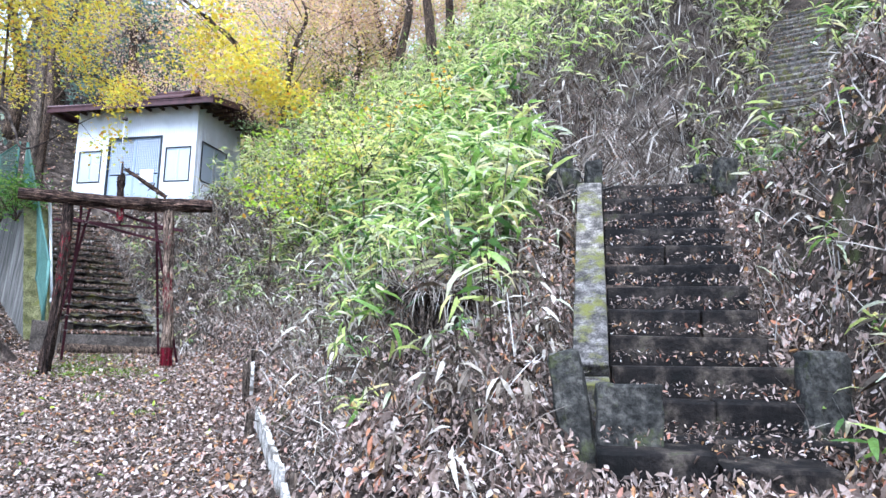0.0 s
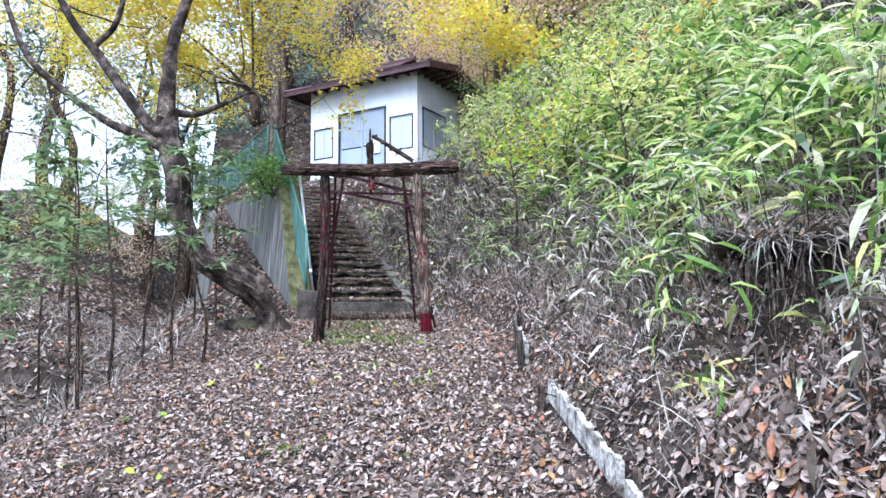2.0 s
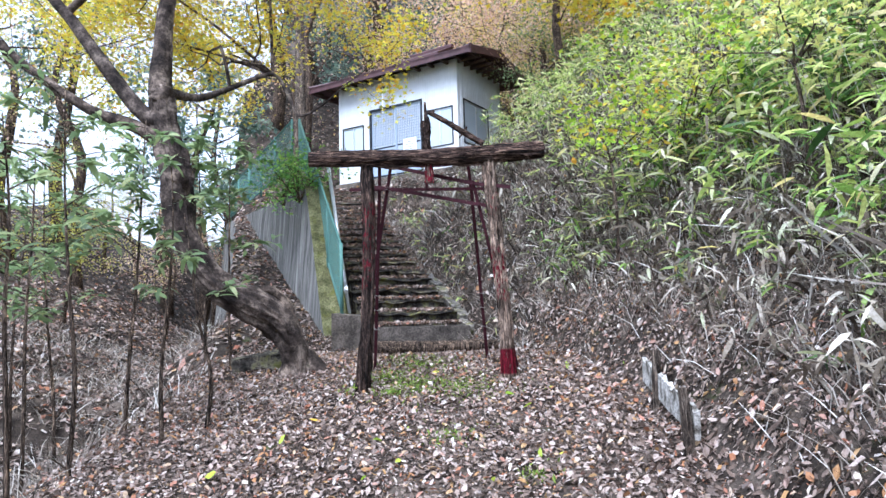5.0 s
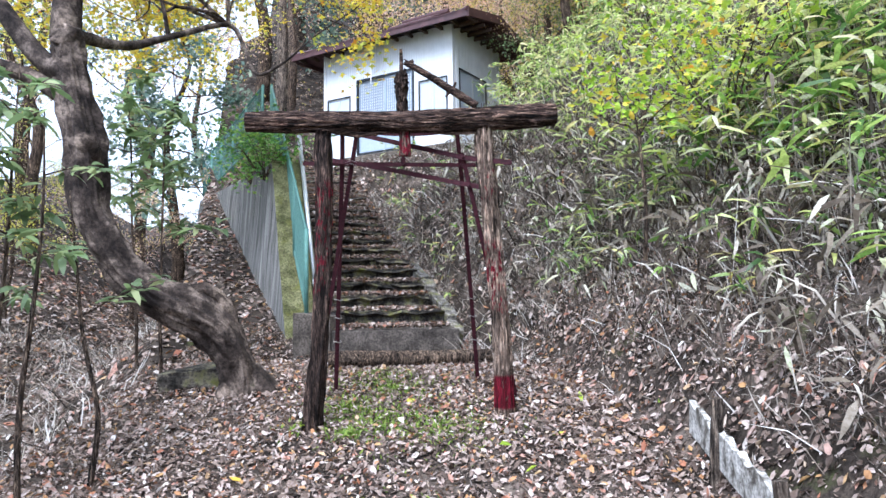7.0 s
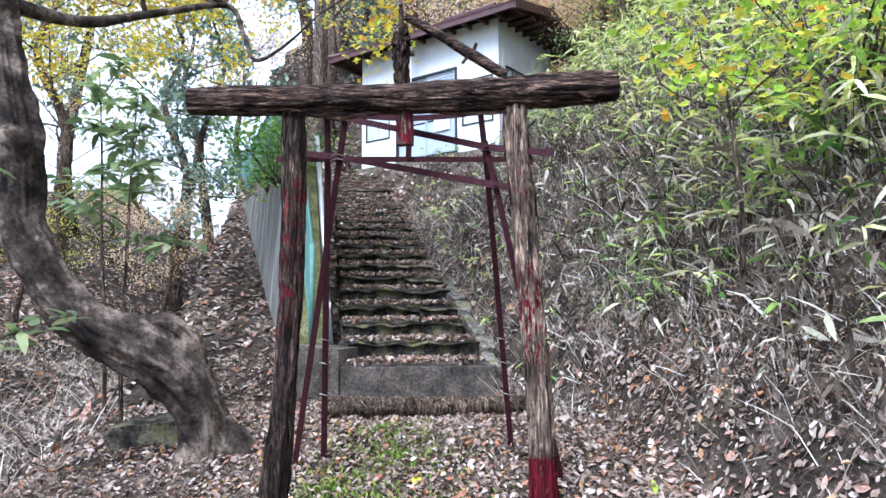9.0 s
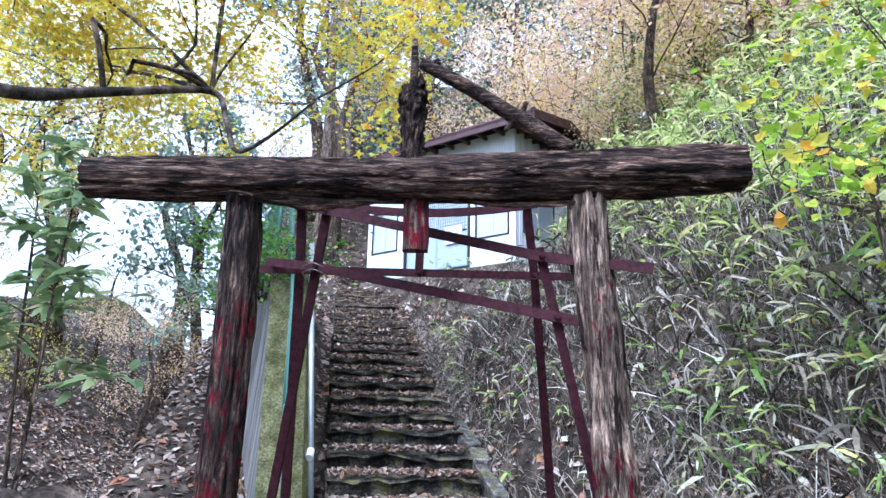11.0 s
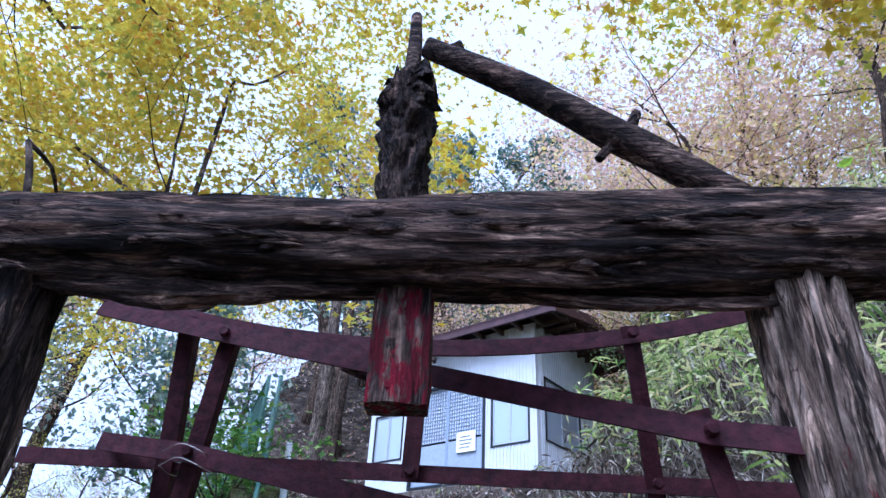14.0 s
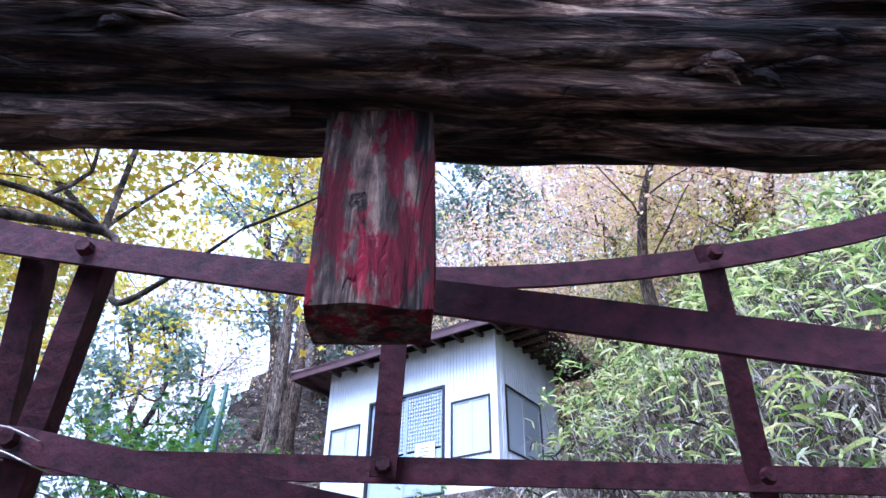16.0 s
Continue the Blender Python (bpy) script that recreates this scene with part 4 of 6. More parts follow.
def wooden_gate():
    root = thing("wooden_gate", gp(0, 1.2), "decayed log gate with traces of red paint over the path", "gate")
    v, f = tube([gp(-0.71, 1.12, -0.04), gp(-0.65, 1.8, -0.03), gp(-0.62, 2.6), gp(-0.63, 3.36, 0.02)], [0.066, 0.058, 0.058, 0.06], 48, 0.3, 12, 40)
    part("post", (v, f), POSTDARK, root, "dark split log post with red paint remnants", True)
    v, f = tube([gp(0.68, 1.18, -0.04), gp(0.655, 1.9, -0.02), gp(0.61, 2.6), gp(0.56, 3.36, 0.02)], [0.068, 0.062, 0.06, 0.068], 48, 0.3, 12, 40)
    part("post", split_end(v, f, 3.2, 3.36, 2, 0.1), POSTWOOD, root, "bleached cracked log post with red paint", True)
    pts = [gp(-1.18, 3.40, 0.0), gp(-0.6, 3.405), gp(0.0, 3.412), gp(0.6, 3.44), gp(1.1, 3.475)]
    v, f = tube(pts, [0.069, 0.074, 0.08, 0.086, 0.082], 64, 0.2, 9, 60)
    part("beam", (v, f), BEAMWOOD, root, "heavy dark weathered log lintel", True)
    part("painted_end", tube([gp(1.098, 3.475), gp(1.106, 3.476)], [0.07, 0.062], 24, 0.15, 9, 2), IRON, root, "red paint left on the sawn end", True)
    # splintered underside of the lintel
    for u0, u1, dz, r in ((-0.62, -0.1, -0.075, 0.022), (-0.5, -0.25, -0.095, 0.014), (-0.35, -0.18, -0.09, 0.01), (0.1, 0.5, -0.085, 0.012), (0.28, 0.56, -0.088, 0.008)):
        z = 3.405 + 0.02 * u0
        part("splinter", tube([gp(u0, z + dz + 0.02, -0.01), gp((u0 + u1) / 2, z + dz, -0.015), gp(u1, z + dz + 0.015, -0.02)], [r * 0.4, r, r * 0.3], 9, 0.4, 16), BEAMWOOD, root)
    for k in range(44):
        u = random.uniform(-1.1, 0.98)
        low = random.uniform(-0.9, 0.35)
        z, half = 3.41 + 0.03 * u + 0.08 * math.sin(low), random.uniform(0.02, 0.08)
        v0 = -0.083 * math.cos(low)
        r = random.uniform(0.003, 0.006)
        part("flake", tube([gp(u - half, z, v0 + 0.012), gp(u, z + random.uniform(-0.004, 0.004), v0 - 0.003), gp(u + half, z + random.uniform(-0.01, 0.01), v0 + 0.012)], [r * 0.3, r, r * 0.2], 7, 0.5, 20, 5), BEAMWOOD, root)
    v, f = tube([gp(-0.045, 3.48), gp(-0.05, 3.6), gp(-0.052, 3.7), gp(-0.05, 3.76)], [0.034, 0.039, 0.046, 0.043], 36, 0.45, 18, 20)
    part("king_post", split_end(v, f, 3.66, 3.76, 2, 0.05), POSTDARK, root, "rotten stub of wood standing on the lintel", True)
    part("spike", tube([gp(-0.055, 3.68), gp(-0.05, 3.85), gp(-0.052, 3.96)], [0.016, 0.015, 0.011], 10, 0.2), BEAMWOOD, root)
    bm = bmesh.new()
    gm = Matrix(((GX[0], GY[0], 0, GO[0]), (GX[1], GY[1], 0, GO[1]), (0, 0, 1, 0), (0, 0, 0, 1)))
    box(bm, (-0.07, -0.02, 3.16), (0.014, 0.04, 3.36), gm, 0.0, 0.006, 9)
    part("hanging_block", bm, BLOCKWOOD, root, "red painted block below the lintel")
    # a fallen brace that leans from the stub to the lintel
    v, f = tube([gp(-0.025, 3.86, -0.01), gp(0.13, 3.775, -0.01), gp(0.3, 3.67, 0.0), gp(0.515, 3.545, 0.02)], [0.02, 0.024, 0.03, 0.028], 18, 0.14, 9, 14)
    brace = part("brace", (v, f), BEAMWOOD, root, "dark broken pole leaning on the lintel", True)
    for u, z, du, dz, r in ((0.335, 3.665, 0.02, 0.05, 0.011), (0.31, 3.645, -0.03, -0.04, 0.01), (0.005, 3.855, 0.035, 0.02, 0.016), (0.015, 3.86, -0.045, 0.025, 0.005)):
        part("knot", tube([gp(u, z), gp(u + du, z + dz)], [r, r * 0.8], 8, 0.2, 8, 3), BEAMWOOD, brace)
    for u in (-0.88, -0.84, 0.54, 0.56):
        z = 3.475 + 0.035 * u
        part("nail", tube([gp(u, z, 0.02), gp(u + 0.01, z + 0.07, 0.02)], [0.003, 0.004], 6, steps=1), RUST, root)


wooden_gate()

# ---- two iron gates behind it ----
IO = np.array([-4.2, 9.76])


def ip(u, z, v=0.0):
    return np.array([IO[0] + u * GX[0] + v * GY[0], IO[1] + u * GX[1] + v * GY[1], z])


def angle_iron(points, wide=0.036, flat=0.006, up=(0, 0, 1)):
    """An angle iron through points: one flange upright and facing the path, one lying behind it."""
    p = np.asarray(points, float)
    d = np.gradient(p, axis=0)
    d /= np.linalg.norm(d, axis=1)[:, None]
    back = np.array([GY[0], GY[1], 0.0])
    s = np.cross(d, back)
    s /= np.linalg.norm(s, axis=1)[:, None]
    h = wide / 2
    prof = [(-h, 0), (h, 0), (h, wide), (h - flat, wide), (h - flat, flat), (-h, flat)]
    v = (p[:, None] + np.array([x for x, _ in prof])[None, :, None] * s[:, None] + np.array([y for _, y in prof])[None, :, None] * back).reshape(-1, 3)
    m, f = len(prof), []
    for i in range(len(p) - 1):
        for k in range(m):
            f.append((i * m + k, i * m + (k + 1) % m, (i + 1) * m + (k + 1) % m, (i + 1) * m + k))
    e = (len(p) - 1) * m
    f += [(0, 5, 4, 1), (1, 4, 3, 2), (e, e + 1, e + 4, e + 5), (e + 1, e + 2, e + 3, e + 4)]
    return v, np.array(f)


def bolt(root, u, z, v):
    part("bolt", tube([ip(u, z, v), ip(u, z, v - 0.012)], [0.011, 0.009], 8, steps=1), IRON, root)


def iron_gates():
    a = thing("iron_gate", ip(0, 1.4, 0.3), "rusty red angle iron gate frame, upright with curved top bar", "gate", "iron gates")
    part("post", angle_iron([ip(-0.5, 3.46, -0.08), ip(-0.505, 3.2, -0.01), ip(-0.6, 1.28, 0.5)], 0.034), IRON, a)
    part("post", angle_iron([ip(0.402, 3.46, -0.11), ip(0.44, 3.17, -0.03), ip(0.62, 1.34, 0.47)], 0.034), IRON, a)
    us = np.linspace(-0.82, 0.8, 17)
    part("top_bar", angle_iron([ip(u, 3.408 + 0.22 * (u - 0.01) ** 2, -0.086 - 0.044 * u) for u in us], 0.034), IRON, a, "top bar that curves up at both ends")
    part("tie_bar", angle_iron([ip(-0.82, 3.19, 0.02), ip(0.72, 3.168, -0.04)], 0.032), IRON, a)
    part("strut", angle_iron([ip(-0.012, 3.42, -0.07), ip(-0.022, 3.165, -0.03)], 0.032), IRON, a)
    for u, z, v in ((0.404, 3.44, -0.118), (-0.5, 3.455, -0.075), (-0.022, 3.178, -0.03), (0.44, 3.17, -0.045)):
        bolt(a, u, z, v)
    b = thing("iron_gate", ip(0, 1.4, 0.1), "rusty red angle iron gate frame sagging out of true", "gate", "iron gates")
    part("post", angle_iron([ip(-0.383, 3.41, -0.14), ip(-0.422, 3.18, -0.085), ip(-0.76, 1.3, 0.36)], 0.032), IRON, b)
    part("post", angle_iron([ip(0.41, 3.19, -0.4), ip(0.468, 2.95, -0.378), ip(0.59, 2.42, -0.32), ip(0.84, 1.34, -0.1)], 0.032), IRON, b)
    part("top_bar", angle_iron([ip(-0.711, 3.49, -0.052), ip(-0.388, 3.392, -0.155), ip(0.419, 3.154, -0.415), ip(0.763, 3.093, -0.53)], 0.036), IRON, b, "sloping top bar")
    part("tie_bar", angle_iron([ip(-0.635, 3.211, -0.03), ip(-0.422, 3.175, -0.105), ip(0.468, 2.95, -0.395), ip(0.56, 2.93, -0.42)], 0.035), IRON, b, "sloping tie bar")
    for u, z, v in ((-0.386, 3.392, -0.16), (-0.422, 3.175, -0.112), (0.416, 3.156, -0.42), (0.468, 2.95, -0.402)):
        bolt(b, u, z, v)
    for z in (3.09, 3.115):
        part("wire", tube([ip(-0.47, z + 0.06, -0.105), ip(-0.43, z + 0.07, -0.128), ip(-0.385, z + 0.055, -0.125), ip(-0.39, z + 0.06, -0.05), ip(-0.47, z + 0.06, -0.03), ip(-0.47, z + 0.06, -0.105)], [0.0011] * 6, 5, steps=4, cap=False), WIRE, b)
    for z in (1.75, 1.95, 2.1):
        for u in (-0.505 - 0.0495 * (3.2 - z), 0.44 + 0.098 * (3.17 - z)):
            ring = [ip(u + 0.034 * math.cos(t), z + 0.006 * math.sin(2 * t), 0.266 * (3.19 - z) + 0.005 + 0.04 * math.sin(t)) for t in np.linspace(0, 2 * math.pi, 9)]
            part("wire", tube(ring, [0.003] * 9, 5, steps=2, cap=False), WIRE, a)


iron_gates()


# ---- the steep flight in the bank ----
RM = Matrix(((RY, RX, 0, R0[0]), (-RX, RY, 0, R0[1]), (0, 0, 1, 0), (0, 0, 0, 1)))


def steep_flight():
    root = thing("stone_stairs", (*R0, 0.95), "steep flight of dark damp stone steps in the bank", "stairs", kind="structure")
    for i in range(12):
        r0, z = 0.222 * i, 1.154 + 0.172 * i
        split = random.uniform(-0.1, 0.15) if i % 3 == 1 else None
        xs = [-0.44, *([split] if split else []), 0.46 + (0.2 if i < 3 else 0)]
        for a, b in zip(xs, xs[1:]):
            bm = bmesh.new()
            m = RM @ pose((a + b) / 2, r0 + random.uniform(-0.012, 0.012), z, random.uniform(-1, 1), random.uniform(-1, 1), random.uniform(-1, 1))
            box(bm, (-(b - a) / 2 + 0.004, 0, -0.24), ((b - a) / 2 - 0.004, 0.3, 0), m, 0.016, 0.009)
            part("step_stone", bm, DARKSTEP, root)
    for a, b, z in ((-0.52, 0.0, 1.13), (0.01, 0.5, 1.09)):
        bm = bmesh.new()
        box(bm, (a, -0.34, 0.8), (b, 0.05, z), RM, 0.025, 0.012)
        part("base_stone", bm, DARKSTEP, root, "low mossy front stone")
    # sloping side stone
    for k in range(4):
        bm = bmesh.new()
        box(bm, (-0.1, 0, -0.3), (0.1, 0.6, 0.0), RM @ pose(-0.545, 0.25 + 0.465 * k, 1.5 + 0.372 * k, 38.7, 0, 0), 0.014, 0.006)
        part("side_stone", bm, KERB, root, "mossy sloping side stone")
    bm = bmesh.new()
    box(bm, (-0.1, -0.02, -0.3), (0.1, 0.16, 0.0), RM @ pose(-0.545, 0.14, 1.4, 12, 0, 0), 0.014, 0.006)
    part("side_stone", bm, KERB, root)
    # the higher flight, seen through the grass
    turn = -math.degrees(math.atan2(WAY[2][0] - WAY[1][0], WAY[2][1] - WAY[1][1]))
    for i in range(24):
        u = i / 18
        x, y, z = WAY[1] + (WAY[2] - WAY[1]) * u
        bm = bmesh.new()
        box(bm, (-0.5, -0.05, -0.1), (0.5, 0.34, 0), Matrix.Translation((x, y, z + 0.12)) @ pose(0, 0, 0, random.uniform(-2, 2), random.uniform(-2, 2), turn + random.uniform(-4, 4)), 0.03, 0.02)
        part("step_stone", bm, KERB, root)


steep_flight()


def upright_stone(at, size, turn, lean, label, rounded=False):
    root = thing("marker_stone", at, label, "stone", "marker stones")
    bm = bmesh.new()
    w, d, h = size
    m = Matrix.Translation(at) @ pose(0, 0, 0, lean[0], lean[1], turn)
    box(bm, (-w / 2, -d / 2, -0.15), (w / 2, d / 2, h), m, 0.05 if rounded else 0.016, 0.012)
    bmesh.ops.subdivide_edges(bm, edges=[e for e in bm.edges if e.calc_length() > 0.08], cuts=6, use_grid_fill=True)
    for v in bm.verts:
        v.co += 0.014 * noise.noise_vector(v.co * 13) + 0.008 * noise.noise_vector(v.co * 40)
    part("stone", bm, MARKER, root)


upright_stone((1.22, 4.12, 1.13), (0.305, 0.13, 0.285), -6, (-3, 0), "square dark stone block standing before the steps")
upright_stone((1.0, 4.25, 1.08), (0.17, 0.13, 0.5), -12, (-5, -9), "leaning narrow dark stone post with moss", True)
upright_stone((2.25, 4.3, 1.18), (0.235, 0.16, 0.42), 5, (-3, 2), "upright mossy stone post with rounded head", True)
upright_stone((1.55, 6.5, 3.02), (0.13, 0.12, 0.2), 3, (0, 0), "short dark stone post at the head of the steps")
upright_stone((2.68, 6.5, 3.08), (0.16, 0.14, 0.18), 12, (0, 4), "short pale stone post at the head of the steps")
upright_stone((2.48, 6.55, 3.08), (0.14, 0.14, 0.14), 30, (0, -8), "low broken stone beside a stone post", True)
upright_stone((1.27, 6.6, 3.02), (0.3, 0.22, 0.16), 25, (5, 3), "low heap of mossy stone under the bamboo grass", True)
upright_stone((1.33, 6.62, 3.19), (0.13, 0.12, 0.12), 5, (5, 3), "small dark stone resting on a mossy stone", True)


# ---- boards and stakes that hold the toe of the bank ----
def toe_boards():
    for a, b, h, up in (((-0.66, 5.0), (-1.28, 6.58), 0.15, 0.14), ((-1.7, 7.8), (-2.1, 9.15), 0.18, 0.1), ((-0.5, 4.55), (-0.62, 4.9), 0.15, 0.1)):
        z0, z1 = float(ground(a[0] - 0.12, a[1])), float(ground(b[0] - 0.12, b[1]))
        root = thing("edging_board", (*a, z0), "peeling white painted board along the foot of the bank", "board", "edging boards")
        d = Vector((b[0] - a[0], b[1] - a[1], z1 - z0))
        m = Matrix.Translation((*a, z0 + up)) @ d.to_track_quat("X", "Z").to_matrix().to_4x4()
        bm = bmesh.new()
        box(bm, (0, -0.018, 0), (d.length, 0.018, h), m, 0, 0.0)
        es = [e for e in bm.edges if e.calc_length() > 0.4]
        bmesh.ops.subdivide_edges(bm, edges=es, cuts=40)
        for v in bm.verts:
            loc = m.inverted() @ v.co
            if loc.z > h * 0.7:
                v.co.z += 0.035 * noise.noise(loc * 9) + 0.02 * noise.noise(loc * 31)
            v.co += 0.006 * noise.noise_vector(loc * 4)
        part("board", bm, WHITEPEEL, root)
    for x, y, h, tilt in ((-1.99, 8.66, 0.46, 3), (-1.74, 7.78, 0.42, -4), (-0.6, 4.98, 0.26, 6), (-0.36, 4.5, 0.22, -5), (-1.36, 6.62, 0.22, 2)):
        z = float(ground(x - 0.1, y))
        root = thing("stake", (x, y, z), "grey split wooden stake driven in beside the edging", "stake", "edging stakes")
        t = radians(tilt)
        part("stake", tube([(x, y, z - 0.1), (x + math.sin(t) * h, y, z + h)], [0.035, 0.03], 9, 0.2, 8, 8), BARK, root)


toe_boards()

# ---- fallen leaves, dry grass, bamboo grass ----
def on_ground(n, x0, x1, y0, y1, keep):
    x, y = rng.uniform(x0, x1, n), rng.uniform(y0, y1, n)
    k = keep(x, y) > rng.uniform(0, 1, n)
    x, y = x[k], y[k]
    return np.stack([x, y, ground(x, y)], -1)


def toe_d(x, y):
    return (x - np.interp(y, TOE_Y, TOE_X)) * 0.92


def stair_rq(x, y):
    return (x - S0[0]) * SD[0] + (y - S0[1]) * SD[1], (x - S0[0]) * SN[0] + (y - S0[1]) * SN[1]


def steep_rq(x, y):
    return (x - R0[0]) * RX + (y - R0[1]) * RY, (x - R0[0]) * RY - (y - R0[1]) * RX


def off_steps(x, y):
    r, q = stair_rq(x, y)
    a, b = steep_rq(x, y)
    return 1.0 - ((np.abs(q) < 0.75) & (r > 0) & (r < 10.2)) - ((b > -0.6) & (b < 0.5) & (a > -0.35) & (a < 2.6)) - ((upper_way(x, y)[0] < 0.6) & (y > 8.0))


def off_front(x, y):
    r, q = steep_rq(x, y)
    return off_steps(x, y) * (1 - ((r > -1.6) & (r < 0.1) & (np.abs(q) < 0.85)))


def hollow(x, y):
    return 1 - 0.97 * np.exp(-np.abs((x - 0.24) / 0.46) ** 3 - np.abs((y - 5.12) / 0.48) ** 3)


def litter(name, pos, size, mat, label, lift=0.012, tilt=0.5, follow=True, tmpl=FOLDLEAF, quads=FOLDQ):
    n = len(pos)
    p = pos.copy()
    p[:, 2] += (lift + 0.03 * ss(0.0, 0.4, toe_d(p[:, 0], p[:, 1]))) * rng.uniform(0.2, 2.2, n)
    steep = ss(0.1, 0.7, toe_d(p[:, 0], p[:, 1]))
    s = rng.uniform(size[0], size[1], n) * (1 - 0.25 * steep)
    s3 = np.stack([s, s * rng.uniform(0.5, 1.05, n) * (1 - 0.3 * steep), s * rng.uniform(-0.8, 2.2, n)], -1)
    tilt = tilt * (1 + 0.6 * steep)
    v, f = blades(tmpl, quads, p, rng.uniform(0, 6.3, n), rng.normal(0, tilt, n), rng.normal(0, tilt, n), s3)
    if follow:
        mid = np.repeat(p, len(tmpl), 0)
        drop = ground(v[:, 0], v[:, 1]) - ground(mid[:, 0], mid[:, 1])
        lim = 0.32 * np.repeat(s, len(tmpl))
        v[:, 2] += np.clip(np.repeat(rng.uniform(-0.1, 0.8, n), len(tmpl)) * drop, -lim, lim)
    stuff(name, v, f, mat, label, "fallen leaves")


def fallen_leaves():
    near = on_ground(125000, -7.5, 2.6, 1.5, 12.0, lambda x, y: off_steps(x, y) * hollow(x, y) * (1 - 0.35 * ss(0.1, 0.9, toe_d(x, y))))
    litter("fallen_leaves", near, (0.022, 0.064), DEAD, "thick layer of dry brown and grey fallen leaves", 0.014, 0.5)
    crumbs = on_ground(105000, -6.5, 2.6, 1.8, 12.0, lambda x, y: off_steps(x, y) * hollow(x, y))
    litter("leaf_crumbs", crumbs, (0.012, 0.04), DEAD, "broken leaf crumbs and chaff on the path and bank", 0.008, 0.6, True, TUFT, TUFTQ)
    toe = on_ground(24000, -4.8, 1.5, 3.0, 13.0, lambda x, y: off_steps(x, y) * hollow(x, y) * 0.75 * (1 - ss(0.15, 0.7, np.abs(toe_d(x, y)))))
    toe[:, 2] += 0.02
    litter("fallen_leaves", toe, (0.025, 0.075), DEAD, "fallen leaves piled against the foot of the bank", 0.03, 0.7)
    side = on_ground(42000, 1.7, 6.0, 2.4, 7.4, lambda x, y: off_steps(x, y) * 0.8)
    foot = on_ground(15000, -0.3, 1.7, 3.0, 6.6, lambda x, y: off_steps(x, y) * hollow(x, y) * ss(-0.05, 0.2, toe_d(x, y)))
    litter("fallen_leaves", foot, (0.03, 0.09), DEAD, "fallen leaves on the bank beside the steep steps", 0.03, 0.65)
    litter("fallen_leaves", side, (0.04, 0.1), DEAD, "fallen leaves beside the steep steps", 0.03, 0.6)
    wide = on_ground(80000, -18, 4, 4, 23, lambda x, y: off_steps(x, y) * ((x < -7.4) | (y > 12.0)) * 0.9)
    litter("fallen_leaves", wide, (0.065, 0.15), DEAD, "brown fallen leaves on the wooded slope", 0.012, 0.4, True, TUFT, TUFTQ)
    far = on_ground(34000, -34, -5, 2, 34, lambda x, y: ((x < -17.5) | (y > 22.5) | (x < -8.0)) * 0.9)
    litter("fallen_leaves", far, (0.1, 0.22), DEAD, "pale brown fallen leaves on the far slope", 0.012, 0.4, True, TUFT, TUFTQ)
    behind = on_ground(9000, -4, 6, -4, 1.6, lambda x, y: 0.7 + 0 * x)
    litter("fallen_leaves", behind, (0.05, 0.1), DEAD, "brown fallen leaves on the path")
    around = on_ground(60000, -18, 6, -7, 4.6, lambda x, y: 0.9 * ((x < -7.3) | (y < 1.7)))
    litter("fallen_leaves", around, (0.06, 0.13), DEAD, "brown fallen leaves strewn over the ground about the path", 0.012, 0.4, True, TUFT, TUFTQ)
    # leaves caught on the treads
    pts = []
    for i in range(20):
        n = 420
        r = 0.505 * i + 0.03 + 0.45 * rng.uniform(0, 1, n) ** 1.6
        q = rng.uniform(-0.72, 0.6, n)
        z = float(stair_z(0.505 * i)) + 0.05
        pts.append(np.stack([S0[0] + r * SD[0] + q * SN[0], S0[1] + r * SD[1] + q * SN[1], np.full(n, z)], -1))
        n = 300
        r, q = 0.505 * i + rng.uniform(-0.02, 0.09, n), rng.uniform(-0.74, 0.62, n)
        pts.append(np.stack([S0[0] + r * SD[0] + q * SN[0], S0[1] + r * SD[1] + q * SN[1], z + rng.uniform(-0.03, 0.012, n)], -1))
    litter("fallen_leaves", np.vstack(pts), (0.025, 0.08), DEAD, "fallen leaves on the treads of the long steps", 0.006, 0.45, False)
    pts = []
    for i in range(12):
        n = 150
        r, q = 0.222 * i + rng.uniform(0.0, 0.23, n), rng.uniform(-0.43, 0.5, n)
        keep = (np.abs(q) > 0.18) | (rng.uniform(0, 1, n) < 0.5)
        r, q = r[keep], q[keep]
        z = 1.154 + 0.172 * i + 0.008
        pts.append(np.stack([R0[0] + r * RX + q * RY, R0[1] + r * RY - q * RX, np.full(len(r), z)], -1))
        # extra row of leaves along the nosing, standing in for its lit edge
        n = 110
        r, q = 0.222 * i + rng.uniform(-0.008, 0.045, n), rng.uniform(-0.43, 0.48, n)
        pts.append(np.stack([R0[0] + r * RX + q * RY, R0[1] + r * RY - q * RX, np.full(n, z)], -1))
    n = 260
    r, q = rng.uniform(-0.36, 0.0, n), rng.uniform(-0.5, 0.55, n)
    pts.append(np.stack([R0[0] + r * RX + q * RY, R0[1] + r * RY - q * RX, np.where(q < 0.0, 1.142, 1.1)], -1))
    litter("fallen_leaves", np.vstack(pts), (0.015, 0.055), DEAD, "fallen leaves on the steep steps, with rows standing in for lit front edges", 0.006, 0.45, False)
    pts = []
    for i in range(24):
        n = 130
        a, c = WAY[1] + (WAY[2] - WAY[1]) * i / 18, (WAY[2] - WAY[1])[:2]
        c = c / np.linalg.norm(c)
        r, q = rng.uniform(0.0, 0.2, n), rng.uniform(-0.48, 0.48, n)
        pts.append(np.stack([a[0] + r * c[0] + q * c[1], a[1] + r * c[1] - q * c[0], np.full(n, a[2] + 0.13)], -1))
